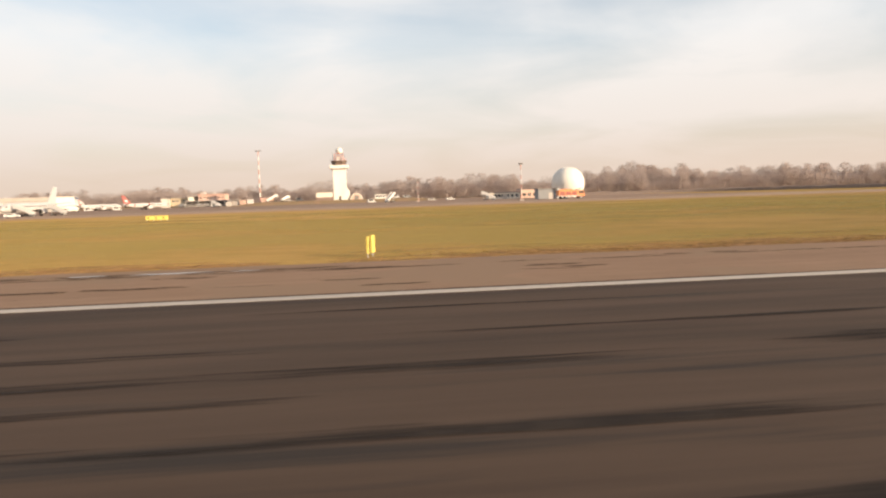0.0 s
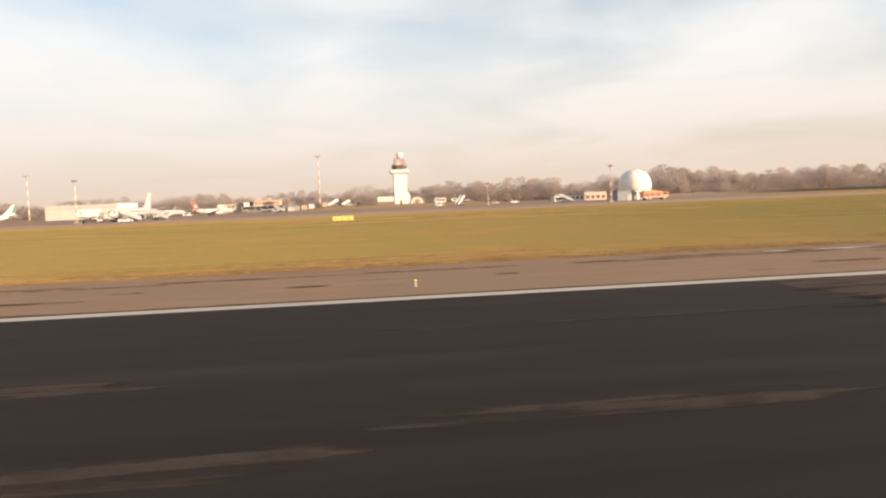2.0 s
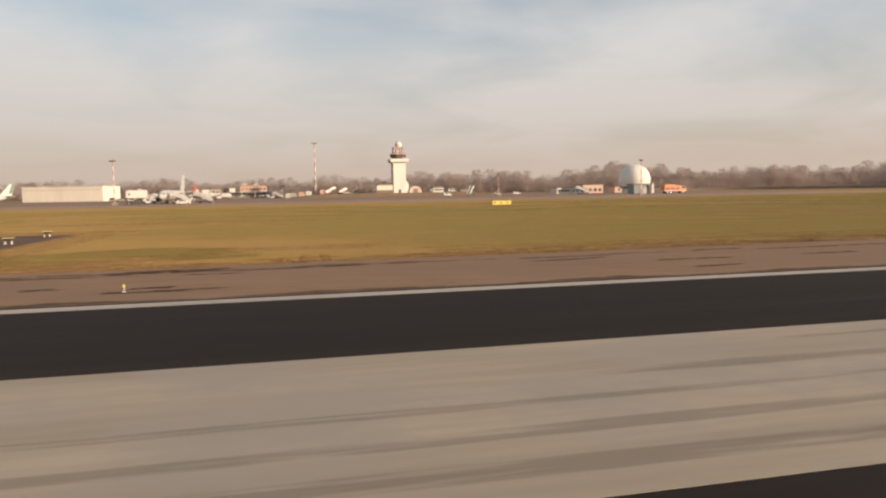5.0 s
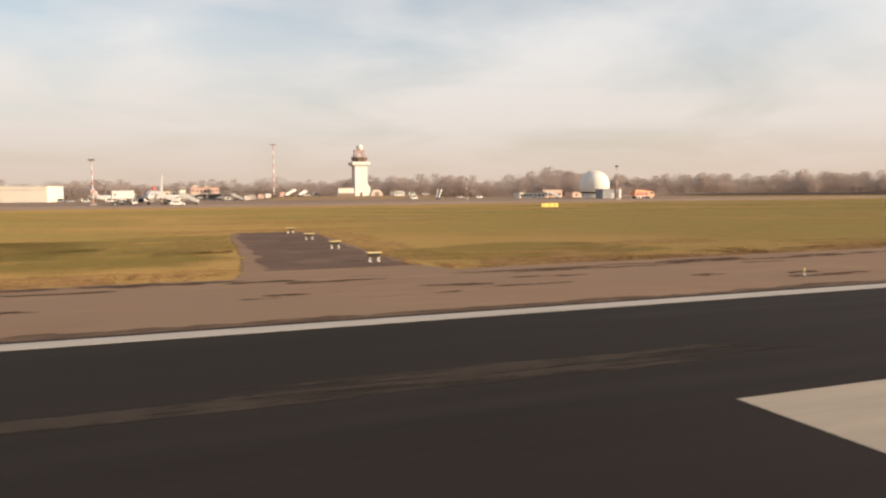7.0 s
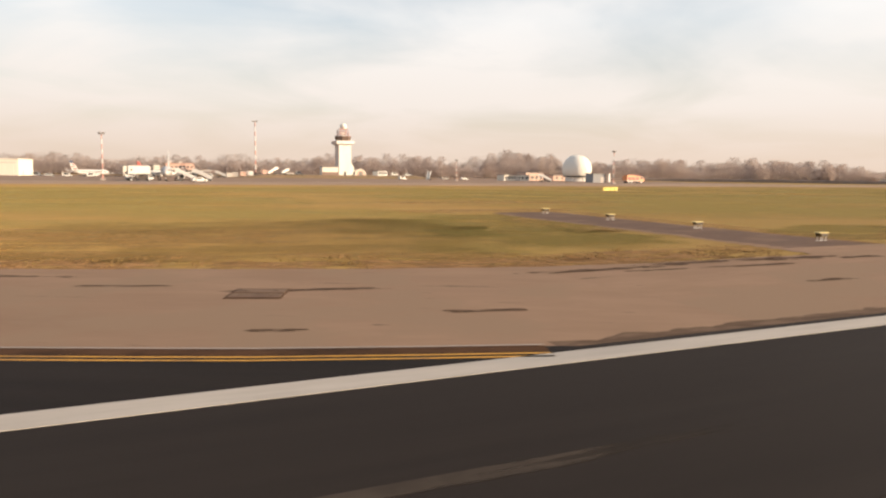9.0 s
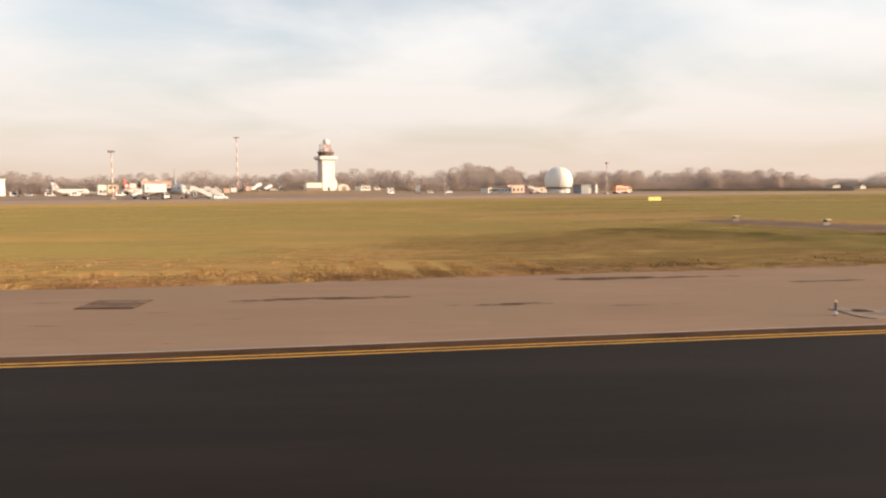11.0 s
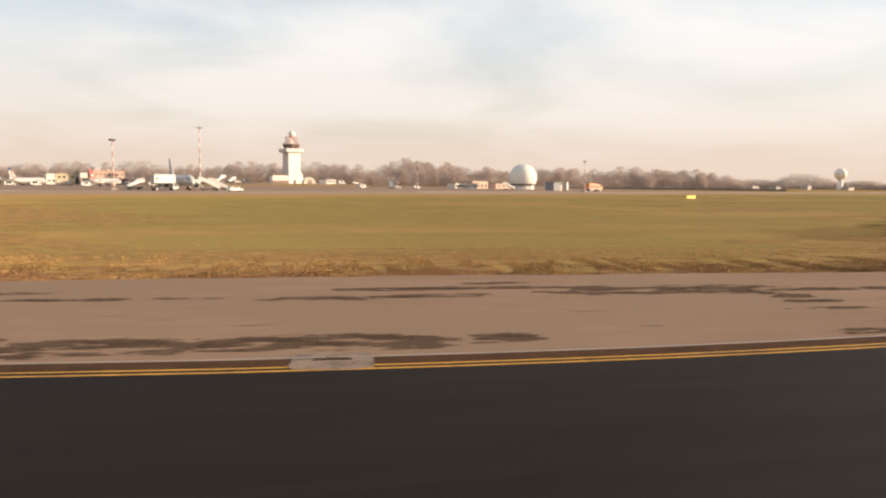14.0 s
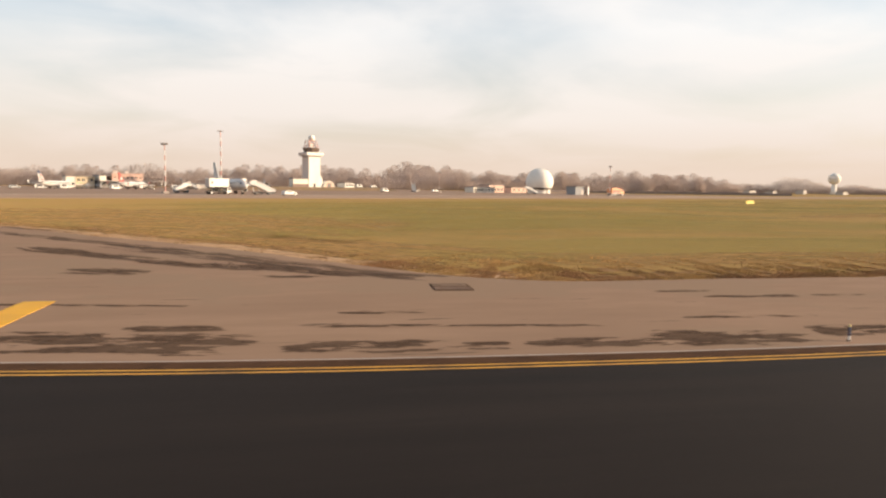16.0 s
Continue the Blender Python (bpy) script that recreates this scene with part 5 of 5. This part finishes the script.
EXIT_TAR = [(-76.8, 22.4, 1.6, 0.7, -27), (-79.2, 23.7, 3.2, 1.2, -27), (-81.3, 24.8, 2.2, 1.0, -28), (-84.0, 26.1, 3.6, 1.2, -28), (-85.9, 27.6, 1.3, 0.9, -28), (-87.0, 28.1, 1.2, 0.9, -29),
            (-90.0, 29.2, 3.6, 1.1, -30), (-90.6, 30.3, 1.2, 0.5, -30), (-92.9, 30.7, 2.8, 0.7, -31), (-95.2, 31.8, 1.0, 0.6, -32), (-97.2, 33.1, 3.2, 0.9, -32), (-101.1, 36.1, 4.2, 1.5, -35),
            (-102.7, 37.9, 2.8, 0.9, -36), (-99.9, 37.2, 2.0, 0.5, -33), (-94.8, 36.4, 1.9, 0.35, -33), (-95.9, 34.9, 3.2, 0.25, -33), (-99.9, 41.0, 3.4, 0.22, -36), (-102.0, 42.5, 2.6, 0.22, -36),
            (-93.0, 33.0, 4.0, 0.22, -32), (-87.2, 30.6, 3.2, 0.25, -30), (-98.2, 58.0, 7.0, 1.2, -70), (-98.6, 49.4, 3.0, 1.4, -45), (-94.6, 49.4, 6.0, 0.9, -66), (-92.6, 46.8, 6.5, 1.0, -68),
            (-90.9, 43.6, 4.0, 0.7, -55), (-93.4, 44.4, 2.2, 0.5, -35), (-95.6, 50.4, 4.0, 0.6, -66)]
for px, py, w, d, tn in ((-96.8, 67.0, 22, 1.3, -72), (-93.2, 53.5, 16, 2.4, -74), (-91.4, 45.4, 9, 2.4, -64), (-97.2, 56.0, 11, 1.6, -72), (-97.0, 78.0, 16, 1.0, -72)):
    stain("damp_patch", px, py, w, d, 0.0035, tn, WET_STAIN, "broad dark damp stain along the grass edge")
for px, py, w, d, tn in NEAR_TAR + BEND_TAR + EXIT_TAR:
    stain("tar_patch", px, py, w * 1.1, d * 1.35, 0.005, tn, TAR_STAIN, "ragged dark tar stain on the pale shoulder")
for px, py, w, d in ((-18.6, 9.9, 6.0, 0.45), (-13.0, 10.3, 7.0, 0.55), (-8.6, 10.0, 4.0, 0.6), (14.2, 9.8, 3.6, 0.7), (12.2, 9.2, 1.6, 0.7), (7.5, 8.7, 6.5, 0.35), (10.2, 4.8, 1.2, 0.5), (14.4, 3.2, 3.4, 0.4)):
    stain("tar_patch", px, py, w * 1.2, d * 1.4, 0.005, 0, TAR_STAIN, "ragged dark tar stain on the pale shoulder")
for px, w in ((88.5, 9.0), (95.0, 6.0), (81.5, 5.0)):
    stain("damp_patch", px, 10.1, w, 0.8, 0.004, 0, TAR_STAIN, "dark damp band on the shoulder around the puddles")
for k in range(34):
    px = -17 + k * 4.4 + rnd.gauss(0, 0.8)
    if -9 < px < 4:
        continue
    stain("tar_patch", px, 9.2 + rnd.gauss(0, 0.25), 3.0 + 4.0 * rnd.random(), 0.25 + 0.45 * rnd.random(), 0.005, rnd.gauss(0, 1.0), TAR_STAIN,
          "thin dark tar seam along the runway shoulder")
for k in range(26):
    stain("tar_patch", -18 + 130 * rnd.random(), 2.6 + 5.5 * rnd.random(), 1.0 + 3.6 * rnd.random(), 0.2 + 0.45 * rnd.random(), 0.005, rnd.gauss(0, 3), TAR_STAIN,
          "small dark tar stain on the runway shoulder")
for px, py, w, d in ((54.5, -15.7, 11, 0.7), (49.6, -16.2, 4, 0.5), (57.2, -12.6, 2.4, 0.5), (58.3, -10.4, 4.5, 0.3), (46.2, -10.1, 6, 0.35), (43.9, -12.1, 3, 0.4), (62.1, -14.9, 4.2, 0.8),
                     (58.7, -9.9, 3, 0.4), (-10.5, -6.1, 20, 0.45), (-3.5, -5.5, 9, 0.5), (-24, -6.3, 8, 0.3), (69, -13.6, 6, 0.7), (72, -6.0, 10, 0.2), (48, -6.4, 9, 0.2), (-31, -4.0, 6, 0.25),
                     (-45, -0.9, 5, 0.3), (-40.7, 3.1, 1.2, 0.5)):
    stain("faded_streak", px, py, w * 1.25, d * 1.4, 0.0105, 0, FADED_STAIN, "faded grey streak on the dark asphalt")
for px, py, w, d in ((14, -12.55, 30, 0.26), (26, -13.75, 26, 0.34), (8, -13.7, 9, 0.3), (10, -9.9, 5, 0.22), (4, -10.6, 6, 0.25), (30, -11.2, 14, 0.4), (24, -15.0, 20, 0.4), (33, -9.6, 9, 0.25)):
    stain("tyre_streak", px, py, w, d * 1.3, 0.0125, rnd.gauss(0, 0.3), MARK_STAIN, "faint grey tyre streak across the painted marking")
for k in range(34):
    py = -22 + 22.4 * k / 34 + rnd.gauss(0, 0.2)
    stain("asphalt_streak", 79.6 + rnd.gauss(0, 1.1), py, 2.0 + 5.0 * rnd.random(), 0.35 + 0.7 * rnd.random(), 0.0082, rnd.gauss(0, 1.0), SEAM_DARK if k % 3 else SEAM_PALE,
          "smeared edge between new and old runway asphalt")
for px, py, w, d in ((97.5, -10.4, 15, 0.55), (112, -9.9, 9, 0.8), (99, -14.1, 13, 0.5), (84.5, -5.1, 9, 0.55), (84.0, -14.8, 6, 0.7), (90, -8.2, 10, 0.35), (105, -7.1, 12, 0.3),
                     (118, -12.5, 10, 0.7), (93.5, -12.2, 7, 0.3), (103, -3.2, 14, 0.2), (122, -6, 12, 0.5), (89, -16.6, 9, 0.6), (108, -17, 10, 0.6)):
    stain("tyre_streak", px, py, w * 1.2, d * 1.4, 0.0105, rnd.gauss(0, 0.6), TYRE_STAIN, "long black tyre streak on the worn runway")

# ---- trees ----


def tree_mesh(seed, h, spread_r, low):
    """A bare winter tree: trunk, limbs and a crown of fine twigs."""
    r = random.Random(seed)
    t = new("tree")
    limb = bmesh.new()
    rod(limb, (0, 0, -0.1), (0.1, 0.05, h * 0.45), 0.35, 0.22, 7)
    rod(limb, (0.1, 0.05, h * 0.45), (0.0, 0.2, h * 0.86), 0.22, 0.05, 6)
    ends = []
    for i in range(9):
        a, z0 = i * 2.4 + r.random(), h * (0.28 + 0.05 * i)
        L = spread_r * (0.75 + 0.3 * r.random()) * (1 - 0.045 * i)
        e = Vector((cos(a) * L, sin(a) * L, min(h * 0.93, z0 + L * (0.55 + 0.35 * r.random()))))
        rod(limb, (0.05, 0.05, z0), e, 0.14, 0.03, 5)
        ends.append((Vector((0.05, 0.05, z0)), e))
    part("trunk", limb, BARK, t)
    tw = []
    ph = seed * 13.7
    for i in range(4200):
        a, u = r.random() * 2 * pi, r.random() ** 0.5
        zf = r.random()
        rr = spread_r * u * (0.45 + 0.75 * sin(pi * min(1, 0.14 + 0.86 * zf)) ** 0.8) * (0.75 + 0.5 * noise.noise((cos(a) * 1.5 + ph, sin(a) * 1.5, zf * 2.5)))
        p = Vector((cos(a) * rr, sin(a) * rr, h * (low + (0.97 - low) * zf)))
        if noise.noise(p * 0.32 + Vector((ph, 0, 0))) < -0.16:
            continue
        way = Vector((p.x * 0.5 + r.gauss(0, 1.2), p.y * 0.5 + r.gauss(0, 1.2), 1.4 + r.random() * 2.0)).normalized() * (1.0 + 1.3 * r.random())
        side = way.cross(Vector((r.gauss(0, 1), r.gauss(0, 1), r.gauss(0, 0.4)))).normalized() * (0.05 + 0.06 * r.random()) * (1.1 - 0.65 * zf)
        tw.append((p - side, p + side, p + way))
    me = bpy.data.meshes.new("crown")
    me.from_pydata([tuple(v) for f in tw for v in f], [], [(3 * i, 3 * i + 1, 3 * i + 2) for i in range(len(tw))])
    me.materials.append(TWIGS)
    c = new("crown", me)
    c.parent = t
    return tagged(t, "bare winter tree with a dense twiggy crown", "tree", "tree belt")


kinds = [tree_mesh(11, 17, 7.4, 0.06), tree_mesh(23, 20, 8.6, 0.08), tree_mesh(37, 14, 7.0, 0.05), tree_mesh(41, 18, 6.4, 0.06), tree_mesh(59, 12, 6.6, 0.04)]
BELT = spline([(-330, 640), (-150, 620), (0, 600), (130, 575), (260, 560), (400, 545), (520, 520), (600, 490), (660, 462)], 1.0)
k, dist = 0, 0.0
spots = []
for i in range(0, len(BELT), 5):
    spots.append((BELT[i] + Vector((rnd.gauss(0, 2), rnd.gauss(0, 7))), 1.0))
for i in range(3, len(BELT), 6):
    spots.append((BELT[i] + Vector((rnd.gauss(0, 3), 18 + rnd.random() * 30)), 1.06))
for i in range(22):
    spots.append((Vector((398 + rnd.gauss(0, 22), 700 + rnd.gauss(0, 14))), 1.5))
for i, (p, s) in enumerate(spots):
    tall = 0.80 if p.x < 120 else (0.95 if p.x < 255 else (1.0 if p.x < 362 else 1.08))
    tall *= 0.80 + 0.16 * rnd.random() + 0.36 * noise.noise((p.x * 0.022, 3.0, 0.0))
    kd = kinds[int(rnd.random() * 5)]
    m = pose(p.x, p.y, -0.05, 0, 0, rnd.random() * 360)
    if i < 5:
        kd = kinds[i]
        kd.matrix_world = m
        kd.scale = (s * tall,) * 3
        continue
    c = copy_thing(kd, m)
    c.scale = (s * tall,) * 3


def far_wood(line, height, seed, label):
    """A distant belt of bare wood, too far to tell its trees apart."""
    r = random.Random(seed)
    tris = []
    for p in line:
        hh = height * (0.62 + 0.5 * noise.noise((p.x * 0.02, p.y * 0.02, seed)) + 0.25 * noise.noise((p.x * 0.09, p.y * 0.09, seed)))
        for k in range(130):
            q = Vector((p.x + r.gauss(0, 3), p.y + r.gauss(0, 5), r.random() ** 1.1 * hh))
            way = Vector((r.gauss(0, 0.5), r.gauss(0, 0.5), 1)).normalized() * (1.4 + 1.6 * r.random())
            sd = Vector((r.gauss(0, 1), r.gauss(0, 1), r.gauss(0, 0.4))).normalized() * (0.14 + 0.14 * r.random()) * (1.15 - 0.75 * q.z / max(hh, 1))
            tris.append((q - sd, q + sd, q + way))
    me = bpy.data.meshes.new("far_wood")
    me.from_pydata([tuple(v) for f in tris for v in f], [], [(3 * i, 3 * i + 1, 3 * i + 2) for i in range(len(tris))])
    me.materials.append(TWIGS)
    return tagged(new("far_wood", me), label, "woodland", kind="stuff")


far_wood(spline([(-500, 690), (-100, 670), (200, 625), (420, 600), (560, 570), (680, 520)], 1.4), 22, 3, "distant belt of bare brown woodland")
far_wood(spline([(p.x, p.y - 8) for p in BELT[::40]], 1.1), 14, 5, "low bare scrub under the tree belt")
far_wood(spline([(640, 640), (760, 520), (900, 430), (1050, 330), (1250, 180)], 1.0), 18, 8, "far hazy belt of bare woodland")


def hedge(line, h, w):
    """A long clipped dark hedge."""
    r = random.Random(2)
    bm = bmesh.new()
    rings = []
    for p in line:
        a = h * (0.9 + 0.2 * noise.noise((p.x * 0.2, p.y * 0.2, 0)))
        rings.append([(p.x, p.y - w, -0.05), (p.x, p.y - w * 0.8, a * 0.8), (p.x, p.y - w * 0.2, a), (p.x, p.y + w * 0.4, a), (p.x, p.y + w, -0.05)])
    loft(bm, rings)
    return tagged(part("hedge", bm, HEDGE), "long low dark brown hedge bank before the trees", "hedge")


hedge(spline([(232, 400), (300, 385), (350, 340), (398, 270)], 2.0), 1.9, 2.0)

# far houses at the edge of the field, walls greyed to imitate haze
for hx, hy, w, h, mt in ((640, 430, 12, 3.2, GREY_WALL), (668, 420, 9, 3.0, GREY_WALL), (690, 398, 7, 4.0, GREY_WALL), (728, 372, 12, 3.0, GREY_WALL)):
    block_house("far_house", hx - w / 2, hx + w / 2, hy, 8, h, mt, "small pale house at the edge of the airfield", (0.25, 0.7), (1.0, 2.4), 1.4)

# ---- grass blades along the verge ----


def tufts(n, pick, label, h0, h1, mat):
    r = random.Random(n)
    tris = []
    for i in range(n):
        x, y, k = pick(r)
        hgt = (h0 + (h1 - h0) * r.random()) * k
        a = r.random() * 2 * pi
        wv = Vector((cos(a), sin(a), 0)) * (0.012 + 0.02 * r.random()) * (1 + k)
        p = Vector((x, y, -0.06))
        tip = p + Vector((r.gauss(0, 0.35) * hgt, r.gauss(0, 0.35) * hgt, hgt))
        tris.append((p - wv, p + wv, tip))
    me = bpy.data.meshes.new("grass_tufts")
    me.from_pydata([tuple(v) for f in tris for v in f], [], [(3 * i, 3 * i + 1, 3 * i + 2) for i in range(len(tris))])
    me.materials.append(mat)
    return tagged(new("grass_tufts", me), label, "grass", kind="stuff")


close_verge = [i for i, p in enumerate(verge_line[:-2]) if p.x < 130]


def near_verge(r):
    while True:
        i = close_verge[int(r.random() * len(close_verge))]
        p, q = verge_line[i], verge_line[i + 1]
        d = (q - p).normalized()
        nrm = Vector((d.y, -d.x))
        o = abs(r.gauss(0, 1.0)) * 2.2
        s = p + (q - p) * r.random() + nrm * (o + 0.05)
        k = noise.noise((s.x * 0.28, s.y * 0.55, 1)) + 0.5 * noise.noise((s.x * 1.1, s.y * 1.6, 4))
        if -6.8 < s.x < 2.2:
            continue
        if k > -0.12:
            return s.x, s.y, 0.75 + 0.9 * max(0, k)


def in_field(r):
    while True:
        x, y = -130 + 260 * r.random(), 13 + 60 * r.random() ** 1.6
        if x < -14:
            y += 0.52 * (-14 - x)
        if x < -88 - (y - 40) * 0.15 and y > 38:
            continue
        if -8 < x < 4.5 and y < 50:
            continue
        if noise.noise((x * 0.16, y * 0.4, 5)) + 0.35 * noise.noise((x * 0.8, y * 0.8, 3)) > 0.0:
            return x, y, 0.8 + 0.6 * max(0, noise.noise((x * 0.3, y * 0.6, 9)))


bend_verge = [i for i, p in enumerate(verge_line[:-2]) if p.x < -40 and p.y < 47]


def along_bend(reach, seed):
    def pick(r):
        while True:
            i = bend_verge[int(r.random() * len(bend_verge))]
            p, q = verge_line[i], verge_line[i + 1]
            d = (q - p).normalized()
            s = p + (q - p) * r.random() + Vector((d.y, -d.x)) * (abs(r.gauss(0, 1.0)) * reach + 0.05)
            k = noise.noise((s.x * 0.45, s.y * 0.45, seed)) + 0.6 * noise.noise((s.x * 1.5, s.y * 1.5, seed + 3))
            if k > -0.15:
                return s.x, s.y, 0.7 + 0.7 * max(0, k)
    return pick


verge_patch, soil = random.Random(31), 0
s_last = None
for i in range(0, len(verge_line) - 4, 4):
    p, q = verge_line[i], verge_line[i + 4]
    if p.x > 150:
        continue
    d = (q - p).normalized()
    nrm, turn_by = Vector((d.y, -d.x)), degrees(atan2(d.y, d.x))
    if s_last is None or (p - s_last).length > 2.6:
        s_last, soil = p, soil + 1
        w, o = 4 + 6 * verge_patch.random(), 0.2 + 1.2 * verge_patch.random()
        if -9.5 < p.x < 5:
            continue
        s = p + nrm * o
        stain("dry_grass_patch", s.x, s.y, w, 1.8 + 2.4 * verge_patch.random(), -0.0455, turn_by + verge_patch.gauss(0, 3), DRY_PATCH, "dry brown grass along the pavement edge")
        s = p + nrm * (1.6 + 2.4 * verge_patch.random())
        stain("dry_grass_patch", s.x, s.y, 3 + 6 * verge_patch.random(), 0.8 + 1.4 * verge_patch.random(), -0.0470, turn_by + verge_patch.gauss(0, 4), DRY_PATCH if soil % 2 else PALE_PATCH,
              "dry brown grass along the pavement edge")
        if soil % 3 == 0:
            s = p + nrm * (2.5 + 9 * verge_patch.random() ** 1.5)
            stain("straw_grass_patch", s.x, s.y, 10 + 12 * verge_patch.random(), 2 + 3 * verge_patch.random(), -0.0480, turn_by + verge_patch.gauss(0, 4), PALE_PATCH,
                  "pale straw-coloured patch in the winter grass")
for i in range(0, len(verge_line) - 4, 4):
    p, q = verge_line[i], verge_line[i + 4]
    if p.x < -80 and 40 < p.y < 110 and (s_last - p).length > 3.5:
        s_last, d = p, (q - p).normalized()
        s = p + Vector((d.y, -d.x)) * 0.7
        stain("bare_earth_patch", s.x, s.y, 6.0 + 3 * verge_patch.random(), 1.5 + 1.2 * verge_patch.random(), -0.0440, degrees(atan2(d.y, d.x)), BARE_PATCH, "pale bare earth and straw along the pavement edge")
for px, py, w, d, tn, mat, label in ((-7.2, 31, 16, 3.0, 84, PALE_PATCH, "pale straw-coloured patch in the winter grass"), (2.9, 30, 22, 3.4, 88, PALE_PATCH, "pale straw-coloured patch in the winter grass"),
                                     (-3.5, 48.5, 16, 4.5, 0, PALE_PATCH, "pale straw-coloured patch in the winter grass"), (9, 66, 26, 6, 0, PALE_PATCH, "pale straw-coloured patch in the winter grass"),
                                     (-37.5, 30, 18, 8, -15, PALE_PATCH, "pale straw-coloured patch in the winter grass"), (-37, 21, 9, 3, -24, PALE_PATCH, "pale straw-coloured patch in the winter grass"),
                                     (-58, 33, 22, 5, -27, PALE_PATCH, "pale straw-coloured patch in the winter grass"), (-72, 40, 18, 5, -28, PALE_PATCH, "pale straw-coloured patch in the winter grass"),
                                     (-12, 33, 18, 13, 10, GREEN_PATCH, "greener patch in the winter grass"), (9, 20, 12, 8, 0, GREEN_PATCH, "greener patch in the winter grass"),
                                     (-15, 21, 14, 8, 0, GREEN_PATCH, "greener patch in the winter grass"),
                                     (-86, 92, 46, 22, -72, PALE_PATCH, "pale straw-coloured patch in the winter grass"), (-88, 62, 26, 8, -70, PALE_PATCH, "pale straw-coloured patch in the winter grass"), 
                                     (-12, 24, 9, 9, 80, GREEN_PATCH, "greener patch in the winter grass"),
                                     (-29, 29, 20, 17, -6, BROWN_PATCH, "dull brown stretch of winter grass"), (-30, 19, 17, 6, -16, BROWN_PATCH, "dull brown stretch of winter grass"),
                                     (-24, 34, 16, 10, 0, BROWN_PATCH, "dull brown stretch of winter grass")):
    stain("grass_patch", px, py, w * 1.3, d * 1.3, -0.0490, tn, mat, label)
for px, py, w, d in ((85, 62, 190, 92), (0, 115, 170, 70), (170, 105, 170, 110), (-70, 90, 110, 60), (-52, 58, 90, 34), (-66, 44, 40, 16)):
    stain("grass_patch", px, py, w, d, -0.0494, -27 if px < -50 and w < 100 else 0, GREEN_FIELD, "wide yellow-green stretch of the grass field")
for k in range(9):
    py = 15 + 30 * verge_patch.random()
    stain("grass_patch", 1.45 + (py - 13) * 0.02 + verge_patch.gauss(0, 0.1), py, 3 + 3 * verge_patch.random(), 0.4 + 0.4 * verge_patch.random(), -0.0285, 88 + verge_patch.gauss(0, 4), PALE_PATCH if k % 3 else DRY_PATCH,
          "dry grass growing over the edge of the pad")
# what stands on the tower bank is lifted onto it; the tall ones keep their tops
for ob in [o for o in scene.objects if o.parent is None and o.type == "EMPTY"]:
    up_by = rise(ob.location.x, ob.location.y + (5 if ob.location.y < 388 else 0))
    if up_by > 0:
        ob.location.z += up_by
        if ob.name.startswith("control_tower"):
            ob.scale.z = (31.2 - up_by) / 31.2
        if ob.name.startswith("floodlight_mast"):
            ob.scale.z = (31.9 - up_by) / 31.9
tufts(90000, near_verge, "dry golden grass tufts along the pavement edge", 0.015, 0.07, DRY_TUFT)
tufts(80000, along_bend(1.5, 2), "reddish brown dead grass clumps along the taxiway bend", 0.02, 0.085, RUST_TUFT)
tufts(80000, along_bend(3.4, 8), "pale straw grass clumps along the taxiway bend", 0.02, 0.08, STRAW_TUFT)
tufts(60000, in_field, "rough tufts of yellow-green winter grass", 0.015, 0.045, TUFT)
